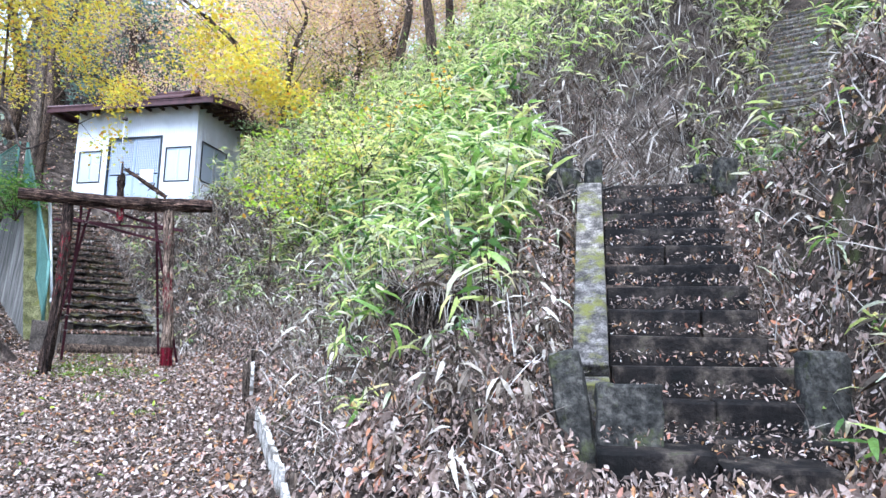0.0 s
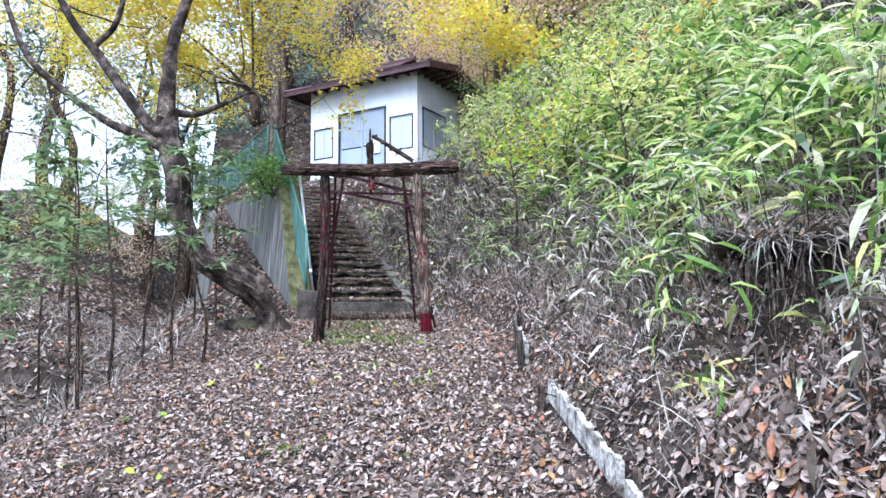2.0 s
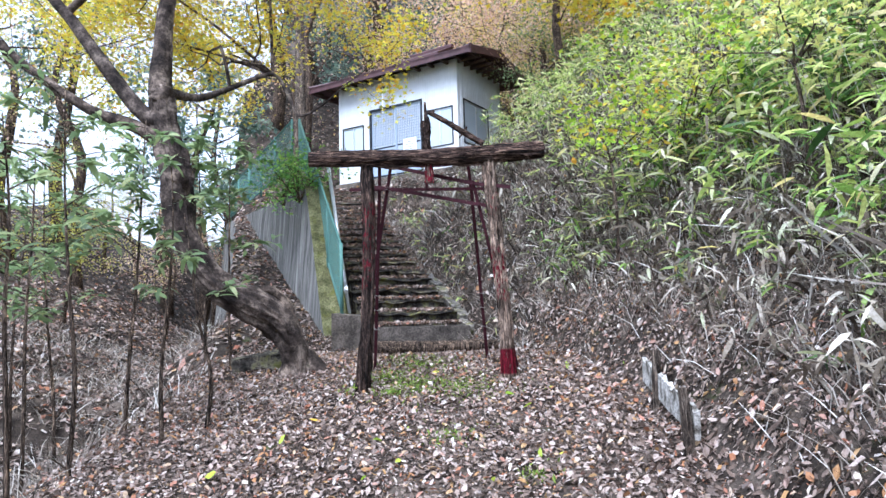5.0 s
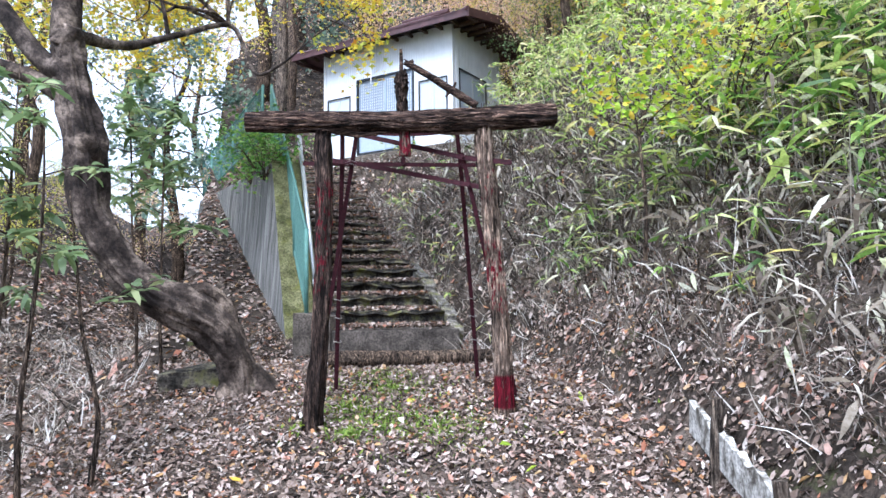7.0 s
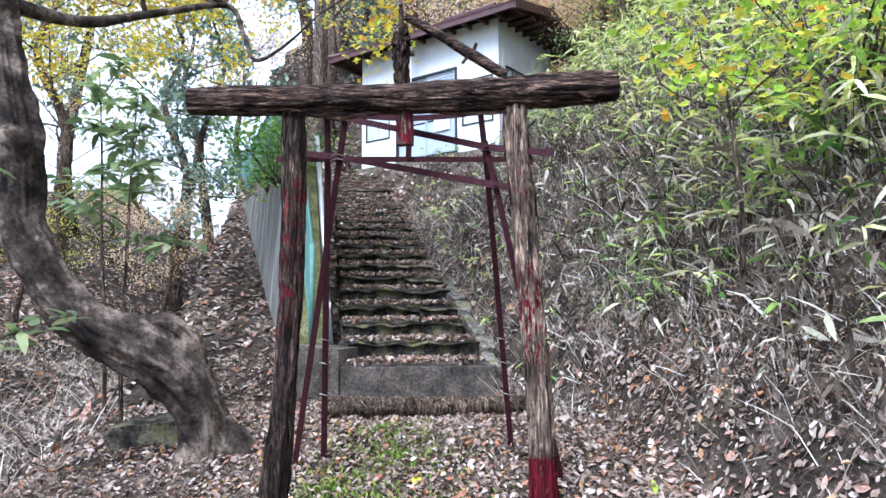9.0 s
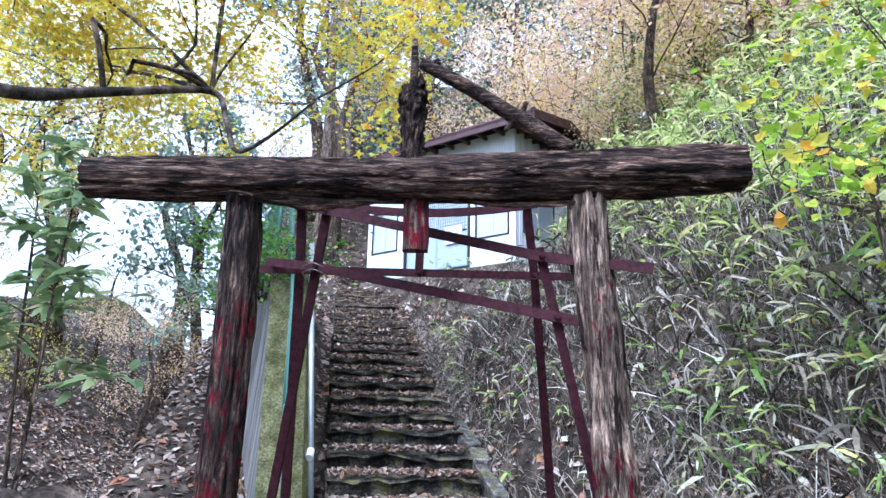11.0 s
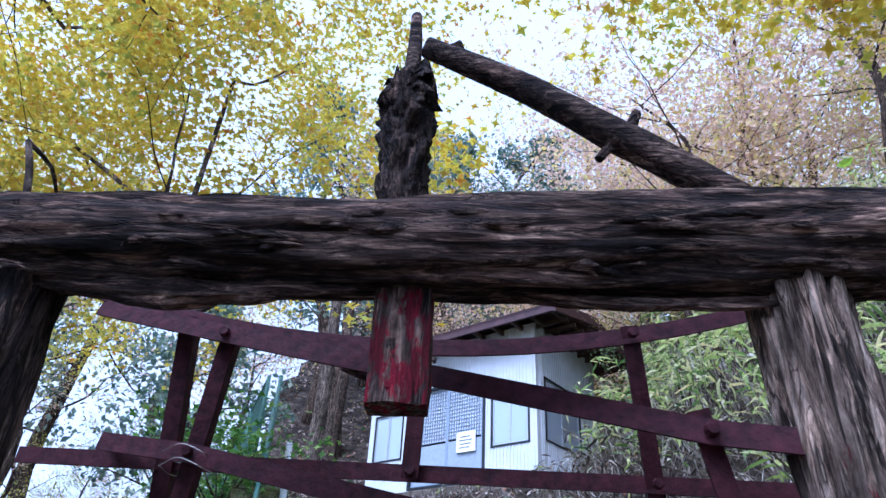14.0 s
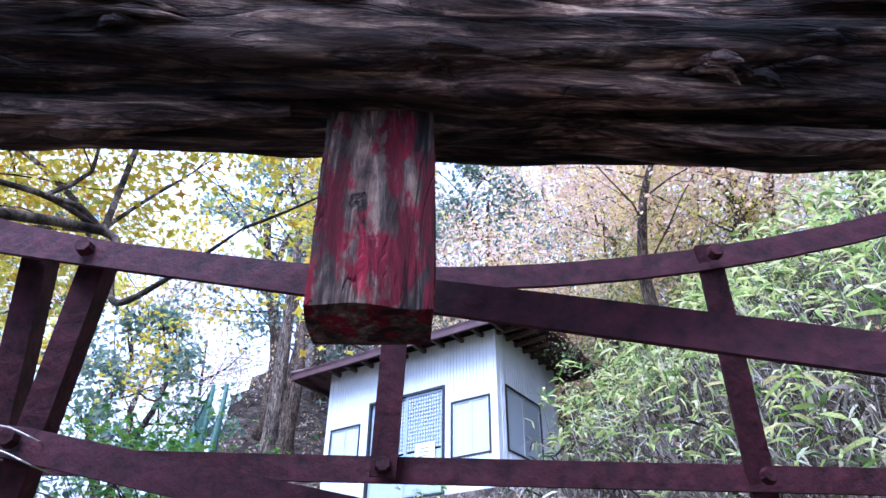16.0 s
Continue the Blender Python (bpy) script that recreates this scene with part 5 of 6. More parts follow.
    litter("fallen_leaves", np.vstack(pts), (0.03, 0.08), DEAD, "fallen leaves on the higher steps", 0.006, 0.3, False)
    few = on_ground(70, -5, 0, 4, 10, lambda x, y: 0.6 * (toe_d(x, y) < 0.3))
    litter("yellow_leaves", few, (0.05, 0.09), SHRUBLEAF, "scattered yellow and green fresh fallen leaves", 0.03)


fallen_leaves()


def dry_grass():
    def put(pos, length, width, mat, label, pitch=(0.1, 1.1)):
        n = len(pos)
        L = rng.uniform(*length, n)
        s3 = np.stack([L, rng.uniform(*width, n), L * rng.uniform(0.3, 1.6, n)], -1)
        v, f = blades(BLADE, BLADEQ, pos, rng.uniform(0, 6.3, n), rng.uniform(*pitch, n), rng.normal(0, 0.6, n), s3)
        stuff("dry_grass", v, f, mat, label, "grass")

    bank = on_ground(105000, -5.5, 6.0, 2.2, 13, lambda x, y: ss(-0.05, 0.3, toe_d(x, y)) * off_front(x, y) * hollow(x, y) * 0.85)
    put(bank, (0.06, 0.32), (0.003, 0.011), STRAW, "tangled dry grey grass and straw on the bank")
    flank = on_ground(42000, -11, -1.5, 11.5, 20.5, lambda x, y: off_steps(x, y) * (stair_rq(x, y)[1] > 0.72) * (stair_rq(x, y)[1] < 4.0) * 0.9)
    put(flank, (0.08, 0.36), (0.004, 0.014), STRAW, "dry grass beside the long steps")
    upper = on_ground(30000, -8, 9, 6.6, 22, lambda x, y: ss(0.2, 1.0, toe_d(x, y)) * off_steps(x, y) * 0.8)
    put(upper, (0.3, 0.7), (0.01, 0.025), STRAW, "dry grass on the upper slope")
    lefts = on_ground(20000, -14, -5, 4, 15, lambda x, y: ((np.interp(y, EDGE_Y, EDGE_X) - x) > 0.2) * 0.6)
    put(lefts, (0.15, 0.45), (0.005, 0.014), STRAW, "sparse dry grass in the hollow")


dry_grass()


def sasa(pos, height, leaf, count, mat, label, droop=0.3, name="bamboo_grass", spread=0.16):
    """Bamboo grass: thin leaning stems, each with a fan of long leaves at its head and a few lower down."""
    n = len(pos)
    h = rng.uniform(*height, n)
    az = rng.uniform(0, 6.3, n)
    lean = rng.uniform(0.05, 0.5, n) * h
    tip = pos + np.stack([np.cos(az) * lean - 0.12 * h, np.sin(az) * lean - 0.12 * h, h], -1)
    k = rng.integers(count[0], count[1] + 1, n)
    idx = np.repeat(np.arange(n), k)
    m = len(idx)
    back = 0.45 * rng.uniform(0, 1, m) ** 3
    p = tip[idx] * (1 - back)[:, None] + pos[idx] * back[:, None]
    L = rng.uniform(*leaf, m)
    s3 = np.stack([L, L * rng.uniform(0.13, 0.2, m), L * rng.uniform(0.4, 2.2, m)], -1)
    v, f = blades(LONGLEAF, LONGQ, p, az[idx] + 2.4 * np.arange(m) + rng.normal(0, 0.3, m), rng.normal(0.3 - droop, 0.38, m), rng.normal(0, 0.5, m), s3)
    stuff(name, v, f, mat, label, "bamboo grass")
    d = tip - pos
    side = np.stack([-np.sin(az), np.cos(az), np.zeros(n)], -1) * 0.0035
    v = np.stack([pos - side, pos + side, pos + d * 0.6 + side - (0, 0, 0.0), pos + d * 0.6 - side, tip + side * 0.5, tip - side * 0.5], 1).reshape(-1, 3)
    base = (np.arange(n) * 6)[:, None, None]
    f = (np.array([(0, 1, 2, 3), (3, 2, 4, 5)])[None] + base).reshape(-1, 4)
    stuff(name + "_stems", v, f, STRAW, "thin dry bamboo grass stems", "bamboo grass")


def bamboo_grass():
    a = lambda x, y: off_steps(x, y) * ((steep_rq(x, y)[1] < -1.0) | (steep_rq(x, y)[1] > 0.62) | (y > 9.5))
    # the thicket between the path and the steep steps
    thick = on_ground(3500, -3.5, 1.1, 4.2, 11.5, lambda x, y: a(x, y) * hollow(x, y) * ss(0.55, 1.3, toe_d(x, y)) * (0.35 + 0.65 * ss(1.0, 2.0, toe_d(x, y))))
    sasa(thick, (0.2, 0.9), (0.12, 0.3), (4, 8), SASA, "dense fresh green bamboo grass on the bank")
    up = on_ground(15000, -8, 10, 6.5, 24, lambda x, y: a(x, y) * ss(1.2, 2.5, toe_d(x, y)) * 0.8 * np.where((x > 0.9) & (y < 10.5), 0.08, 1.0))
    sasa(up, (0.3, 1.1), (0.12, 0.25), (4, 8), SASALIT, "tall pale green bamboo grass on the upper slope, brightened for open sky light")
    low = on_ground(1500, -4.5, 0.9, 4.4, 13, lambda x, y: a(x, y) * hollow(x, y) * ss(0.25, 0.7, toe_d(x, y)) * (1 - ss(1.3, 2.2, toe_d(x, y))) * 0.55)
    sasa(low, (0.12, 0.5), (0.11, 0.22), (4, 8), SASA, "tufts of green bamboo grass low on the bank", 0.45)
    right = on_ground(650, 1.9, 6.5, 3.4, 9.5, lambda x, y: a(x, y) * ss(0.5, 1.2, toe_d(x, y)) * 0.6)
    sasa(right, (0.12, 0.4), (0.11, 0.22), (3, 7), SASA, "green bamboo grass beside the steep steps")
    old = on_ground(6500, -5, 6.5, 3.0, 13, lambda x, y: off_front(x, y) * (np.abs(steep_rq(x, y)[1]) > 0.64) * hollow(x, y) * ss(0.08, 0.6, toe_d(x, y)) * (1 - 0.5 * ss(1.4, 2.4, toe_d(x, y))))
    sasa(old, (0.06, 0.42), (0.08, 0.2), (3, 7), SASAOLD, "withered pale bamboo grass hanging on the bank", 0.75, "withered_grass")
    fresh = on_ground(1500, -11, -1.5, 11.5, 20.5, lambda x, y: off_steps(x, y) * (stair_rq(x, y)[1] > 1.0) * (stair_rq(x, y)[1] < 3.5) * 0.6)
    sasa(fresh, (0.1, 0.45), (0.09, 0.2), (3, 7), SASA, "low green bamboo grass beside the long steps")
    old = on_ground(4200, -8, 10, 8, 20, lambda x, y: a(x, y) * ss(0.3, 1.2, toe_d(x, y)) * 0.7)
    sasa(old, (0.15, 0.7), (0.12, 0.26), (3, 7), SASAOLD, "withered bamboo grass on the upper slope", 0.6, "withered_grass")


bamboo_grass()


def overhang():
    """Turf that juts out over the washed-out hole, with roots and dead stems hanging from its lip."""
    root = thing("turf_overhang", (0.3, 6.1, 2.0), "overhanging turf of roots and dry grass above a dark hole", "turf")
    bm = bmesh.new()
    bmesh.ops.create_icosphere(bm, subdivisions=4, radius=1.0)
    for v in bm.verts:
        c = v.co
        v.co = Vector((0.3 + 0.46 * c.x, 6.12 + 0.58 * c.y, 2.04 + 0.08 * c.z + 0.1 * c.y)) + 0.1 * noise.noise_vector(c * 3.1) + 0.03 * noise.noise_vector(c * 9)
    part("turf", bm, SOIL, root, smooth=True)
    for k in range(60):
        x = rng.uniform(-0.14, 0.74)
        y = 6.12 - 0.58 * math.sqrt(max(0.05, 1 - ((x - 0.3) / 0.48) ** 2)) + rng.uniform(0, 0.12)
        z, drop, out = 2.03 + rng.uniform(-0.1, 0.05), rng.uniform(0.18, 0.6), rng.uniform(-0.02, 0.16)
        w = rng.normal(0, 0.07)
        part("hanging_root", tube([(x, y + 0.08, z), (x + w * 0.4, y - out * 0.6, z - drop * 0.4), (x + w, y - out, z - drop)], [0.008, 0.006, 0.003], 5, 0.2, 8, 4, cap=False), BARK, root)
    n = 2600
    x, y = rng.uniform(-0.2, 0.8, n), 5.4 + 1.2 * rng.uniform(0, 1, n) ** 2
    k = ((x - 0.3) / 0.5) ** 2 + ((y - 6.1) / 0.62) ** 2
    x, y, k = x[k < 1.02], y[k < 1.02], np.clip(k[k < 1.02], 0, 1)
    top = np.stack([x, y, 2.06 + 0.08 * np.sqrt(1 - k) + 0.16 * (y - 6.12)], -1)
    n = len(top)
    L = rng.uniform(0.07, 0.26, n)
    v, f = blades(BLADE, BLADEQ, top, rng.uniform(0, 6.3, n), np.where(y < 5.6, rng.uniform(-1.4, 0.6, n), rng.uniform(0.0, 1.0, n)), rng.normal(0, 0.6, n), np.stack([L, rng.uniform(0.003, 0.01, n), L * rng.uniform(0.3, 1.6, n)], -1))
    stuff("dry_grass", v, f, STRAW, "dry grass hanging over the lip of the turf", "grass")
    litter("fallen_leaves", top[::2], (0.03, 0.08), DEAD, "fallen leaves caught on the turf above the hole", 0.02, 0.6, False)
    sasa(top[::45], (0.2, 0.55), (0.1, 0.2), (4, 8), SASA, "green bamboo grass rooted in the overhanging turf", 0.35)


overhang()


def moss_patches():
    pts = []
    for x, y, r, n in ((-4.2, 9.3, 0.5, 800), (-4.68, 9.12, 0.13, 700), (-4.3, 9.0, 0.12, 350), (-4.6, 9.5, 0.4, 700), (-3.7, 9.3, 0.5, 700), (-4.5, 10.1, 0.6, 900), (-4.9, 10.6, 0.5, 600), (-3.4, 8.0, 0.25, 160), (-2.6, 7.4, 0.2, 110), (-3.0, 5.6, 0.25, 90)):
        a, d = rng.uniform(0, 6.3, n), np.abs(rng.normal(0, r * 0.6, n))
        px, py = x + d * np.cos(a), y + d * np.sin(a)
        pts.append(np.stack([px, py, ground(px, py) + 0.008], -1))
    p = np.vstack(pts)
    n = len(p)
    s = rng.uniform(0.02, 0.045, n)
    v, f = blades(BLADE, BLADEQ, p, rng.uniform(0, 6.3, n), rng.uniform(0.3, 1.2, n), rng.normal(0, 0.5, n), np.stack([s, s * 0.35, s], -1))
    stuff("moss", v, f, MOSSMAT, "bright green moss and short grass under the gate", "moss")


moss_patches()


# ---- trees ----
def twigs(start, way, length, radius, depth, out, ends, bend=0.35, up=0.15, fine=1):
    """Grows a forking limb; collects tubes in out and places for leaves in ends."""
    n = 4
    p, d = np.array(start, float), np.array(way, float)
    d /= np.linalg.norm(d)
    pts = [p.copy()]
    for _ in range(n):
        d = d + rng.normal(0, bend, 3) * 0.5 + np.array([0, 0, up * 0.3])
        d /= np.linalg.norm(d)
        p = p + d * length / n
        pts.append(p.copy())
    out.append(tube(pts, np.linspace(radius, radius * 0.45, n + 1), max(3, min(9, int(radius * 140))), 0.08, 8, fine, cap=False))
    if depth <= 1:
        ends += [(q, length) for q in pts[1:]]
    if depth > 0:
        for k in range(3):
            i = n if k == 0 else rng.integers(1, n + 1)
            s = d + rng.normal(0, 0.75, 3)
            twigs(pts[i], s, length * rng.uniform(0.5, 0.8), radius * (0.45 if k == 0 else 0.4), depth - 1, out, ends, bend, up, fine)


def leaf_cloud(ends, per, spread, size, tmpl=STAR, faces=STARF, flat=0.45, squash=0.5):
    c = np.array([e[0] for e in ends])
    idx = np.repeat(np.arange(len(c)), per)
    n = len(idx)
    p = c[idx] + rng.normal(0, 1, (n, 3)) * np.array([spread, spread, spread * squash])
    s = rng.uniform(size[0], size[1], n)
    return blades(tmpl, faces, p, rng.uniform(0, 6.3, n), rng.normal(-0.1, flat, n), rng.normal(0, flat, n), s)


def bent_tree():
    root = thing("maple_tree", (-5.87, 9.51, 1.2), "crooked maple with ribbed grey-brown trunk and yellow leaves", "tree")
    part("trunk", tube([(-5.84, 9.9, 1.05), (-5.86, 9.87, 1.36), (-5.9, 9.8, 1.63), (-6.02, 9.66, 1.88), (-6.22, 9.48, 2.05), (-6.46, 9.3, 2.24), (-6.66, 9.17, 2.54), (-6.8, 9.09, 2.9), (-6.86, 9.07, 3.42), (-6.97, 9.02, 3.98), (-7.03, 9.0, 4.4)], [0.2, 0.15, 0.145, 0.155, 0.155, 0.14, 0.13, 0.125, 0.145, 0.115, 0.115], 84, 0.18, 8, 14, True, 0.12), MAPLEBARK, root, "bent trunk with twisted ribs", True)
    for a, b in (((-5.8, 9.92, 1.48), (-5.4, 9.95, 1.2)), ((-5.9, 9.82, 1.4), (-6.0, 9.58, 1.1)), ((-5.78, 9.98, 1.4), (-5.5, 10.25, 1.25))):
        m = (np.array(a) + b) / 2 + (0, 0, -0.06)
        part("root", tube([a, m, b], [0.11, 0.075, 0.03], 12, 0.2), MAPLEBARK, root, smooth=True)
    part("stub", tube([(-6.3, 9.5, 2.12), (-6.14, 9.7, 2.17), (-6.0, 9.82, 2.04), (-5.92, 9.86, 1.8)], [0.06, 0.085, 0.08, 0.05], 30, 0.35, 8, 8, True, 0.1), MAPLEBARK, root, "dead swelling on the bend", True)
    part("knot", tube([(-6.83, 9.1, 3.3), (-6.78, 9.0, 3.42), (-6.8, 8.97, 3.5)], [0.12, 0.1, 0.05], 14, 0.25), MAPLEBARK, root, smooth=True)
    part("knot", tube([(-7.02, 9.0, 4.3), (-6.93, 8.98, 4.45)], [0.13, 0.07], 14, 0.25), MAPLEBARK, root, smooth=True)
    part("limb", tube([(-7.04, 9.0, 4.35), (-7.03, 9.02, 4.8), (-6.99, 9.03, 5.31), (-6.89, 9.07, 5.76), (-6.6, 9.3, 6.9), (-6.2, 9.9, 8.3)], [0.125, 0.105, 0.09, 0.08, 0.06, 0.03], 16, 0.1), MAPLEBARK, root, smooth=True)
    part("limb", tube([(-7.0, 9.02, 4.05), (-7.28, 8.9, 4.25), (-7.89, 8.64, 5.17), (-8.3, 8.46, 5.78), (-9.0, 8.3, 7.2)], [0.1, 0.085, 0.065, 0.055, 0.025], 14, 0.1), MAPLEBARK, root, smooth=True)
    part("limb", tube([(-6.95, 9.04, 3.8), (-7.28, 8.9, 4.02), (-7.81, 8.67, 4.27), (-8.68, 8.29, 5.03), (-9.03, 8.14, 5.8), (-9.6, 8.2, 7.0)], [0.085, 0.07, 0.055, 0.045, 0.035, 0.02], 14, 0.1), MAPLEBARK, root, smooth=True)
    part("limb", tube([(-8.0, 8.6, 5.3), (-7.65, 8.65, 5.6), (-7.55, 8.7, 6.2), (-7.8, 8.9, 7.2)], [0.045, 0.04, 0.035, 0.02], 10, 0.1), MAPLEBARK, root, smooth=True)
    part("limb", tube([(-7.03, 9.05, 4.42), (-7.1, 9.7, 4.55), (-7.17, 10.35, 4.88), (-7.32, 11.5, 5.47), (-6.95, 11.35, 5.05), (-6.75, 11.3, 4.72), (-6.4, 11.3, 4.8), (-6.05, 11.4, 5.1)], [0.06, 0.045, 0.036, 0.03, 0.024, 0.02, 0.014, 0.006], 10, 0.12), MAPLEBARK, root, "long thin limb reaching towards the stairs", True)
    part("limb", tube([(-6.65, 9.25, 6.7), (-5.6, 9.9, 7.5), (-4.4, 10.5, 7.2), (-3.5, 10.8, 6.6), (-2.9, 10.95, 6.0)], [0.05, 0.04, 0.03, 0.02, 0.01], 10, 0.12), MAPLEBARK, root, "thin limb that hangs over the path", True)
    out, ends = [], []
    starts = [((-4.3, 10.55, 7.15), (0.7, 0.3, -0.5), 0.9), ((-3.5, 10.8, 6.6), (0.8, 0.2, -0.4), 0.85), ((-2.95, 10.9, 6.1), (0.7, 0.2, -0.5), 0.7), ((-3.8, 10.7, 6.8), (0.3, 0.6, -0.4), 0.8), ((-3.2, 10.85, 6.35), (0.1, 0.3, -0.8), 0.6), ((-6.6, 9.3, 6.9), (-0.3, 0.8, 0.5), 2.2), ((-6.3, 9.8, 8.0), (-0.4, 0.9, 0.4), 2.4), ((-6.7, 9.2, 6.4), (-0.6, 0.8, 0.3), 2.4), ((-7.32, 11.5, 5.5), (-0.2, 0.8, 0.6), 1.9), ((-7.5, 10.8, 5.45), (-0.7, 0.7, 0.3), 2.2), ((-7.4, 11.1, 5.5), (-0.1, 0.5, 0.9), 1.8), ((-7.2, 10.2, 5.4), (-0.7, 0.6, 0.5), 2.0), ((-8.9, 8.3, 7.0), (-0.5, 0.4, 0.4), 2.2), ((-8.3, 8.5, 5.9), (-0.4, 0.9, 0.4), 2.2), ((-9.3, 8.2, 6.4), (-0.6, 0.6, 0.3), 2.0), ((-7.8, 8.9, 7.1), (-0.4, 0.8, 0.5), 2.2), ((-6.4, 9.6, 7.6), (-0.6, 0.5, 0.6), 2.4), ((-6.05, 11.4, 5.1), (0.2, 0.4, 0.7), 0.8), ((-8.2, 12.0, 6.0), (-0.7, 0.7, 0.2), 2.0), ((-8.4, 10.6, 7.4), (-0.5, 0.7, 0.4), 2.2), ((-9.4, 11.6, 7.2), (-0.6, 0.6, 0.3), 2.2), ((-7.6, 11.8, 7.6), (-0.3, 0.8, 0.4), 2.0), ((-9.8, 9.8, 7.6), (-0.7, 0.5, 0.3), 2.2), ((-7.2, 11.0, 8.6), (-0.2, 0.8, 0.5), 2.2), ((-10.6, 12.6, 7.0), (-0.5, 0.6, 0.3), 2.0)]
    nodes = np.array([(-6.89, 9.07, 5.76), (-6.6, 9.3, 6.9), (-6.2, 9.9, 8.3), (-8.3, 8.46, 5.78), (-9.0, 8.3, 7.2), (-9.03, 8.14, 5.8), (-7.8, 8.9, 7.2), (-7.17, 10.35, 4.88), (-7.32, 11.5, 5.47), (-6.05, 11.4, 5.1), (-7.1, 9.7, 4.55), (-4.4, 10.5, 7.2), (-3.5, 10.8, 6.6), (-2.9, 10.95, 6.0)])
    for p, d, length in starts:
        q = np.array(p)
        a = nodes[np.argmin(np.linalg.norm(nodes - q, axis=1))]
        if np.linalg.norm(a - q) > 0.05:
            out.append(tube([a, (a + q) / 2 + (0, 0, 0.06), q], [0.024, 0.021, 0.019], 8, 0.08, 8, 4, cap=False))
        twigs(p, d, length, 0.019 if length > 1.0 else 0.012, 3 if length > 1.0 else 2, out, ends, 0.38, 0.12, 2)
    part("twig_spray", join(out), MAPLEBARK, root, "fine dark twigs", True)["kind"] = "stuff"
    part("crown", leaf_cloud(ends, 13, 0.19, (0.05, 0.1)), YELLOW, root, "airy crown of yellow maple leaves")


bent_tree()


def stump():
    z = float(ground(-5.75, 5.2))
    root = thing("tree_stump", (-5.75, 5.2, z), "dark mossy stump at the edge of the path", "stump")
    part("stump", tube([(-5.75, 5.2, z - 0.3), (-5.76, 5.2, z + 0.2), (-5.8, 5.22, z + 0.6), (-5.84, 5.24, z + 0.95)], [0.42, 0.32, 0.27, 0.24], 36, 0.3, 8, 10, True, 0.06), MAPLEBARK, root, smooth=True)
    z = float(ground(-6.4, 9.95))
    stone = thing("flat_stone", (-6.4, 9.95, z), "thin mossy slab lying against the maple's foot", "stone")
    bm = bmesh.new()
    box(bm, (-0.3, -0.18, -0.12), (0.3, 0.18, 0.07), Matrix.Translation((-6.4, 9.95, z + 0.08)) @ pose(0, 0, 0, 4, -5, 25), 0, 0.03, 6)
    part("stone", bm, STEP, stone)


stump()


def hall_tree():
    z = float(ground(-12.75, 20.6))
    root = thing("bare_tree", (-12.75, 20.6, z), "pale straight trunk on the earth bank beside the hall", "tree")
    part("trunk", tube([(-12.75, 20.6, z - 0.2), (-12.74, 20.6, z + 0.4), (-12.7, 20.65, z + 3), (-12.8, 20.7, z + 7)], [0.28, 0.17, 0.15, 0.09], 18, 0.15, 8, 8), BARK, root, smooth=True)
    for k in range(5):
        a = k * 1.3 - 2.6
        p = np.array([-12.75, 20.6, z])
        q = p + (0.75 * math.cos(a), 0.75 * math.sin(a), 0)
        q[2] = float(ground(q[0], q[1])) + 0.02
        part("root", tube([p + (0, 0, 0.25), (p + q) / 2 + (0, 0, 0.08), q], [0.09, 0.06, 0.02], 8, 0.2), BARK, root, smooth=True)


hall_tree()


def clump_tree(name, label, height, radius, mat, leaves, size, cone=False, bare=0.35, crown_from=0.35):
    """A background tree of its own: tapered trunk, limbs, crown of many small leaves with gaps."""
    root = thing(name, (0, 0, -40), label, "tree")
    o = np.array([0, 0, -40.0])
    pts = [o + (rng.normal(0, 0.12) * k, rng.normal(0, 0.12) * k, height * k / 5 - 0.3 * (k == 0)) for k in range(6)]
    part("trunk", tube(pts, np.linspace(0.018 * height + 0.03, 0.02, 6), 10, 0.08, 8, 3), TREEBARK, root, smooth=True)
    out, ends = [], []
    for k in range(14 if cone else 9):
        u = crown_from + (1 - crown_from) * (k + 0.5) / (14 if cone else 9)
        i = min(4, int(u * 5))
        p = pts[i] + (pts[i + 1] - pts[i]) * (u * 5 - i)
        a = k * 2.4 + rng.uniform(-0.4, 0.4)
        length = radius * ((1.15 - u) * 1.3 if cone else rng.uniform(0.7, 1.1) * (1.25 - 0.55 * u))
        twigs(p, (math.cos(a), math.sin(a), 0.1 if cone else rng.uniform(0.2, 0.9)), length, 0.0032 * height, 2, out, ends, 0.22, 0.1)
    part("branchwork", join(out), TREEBARK, root, smooth=True)["kind"] = "stuff"
    per = max(1, int(leaves / len(ends)))
    part("crown", leaf_cloud(ends, per, radius * 0.13, size, TUFT, TUFTQ, 0.7, 0.7), mat, root)
    return root


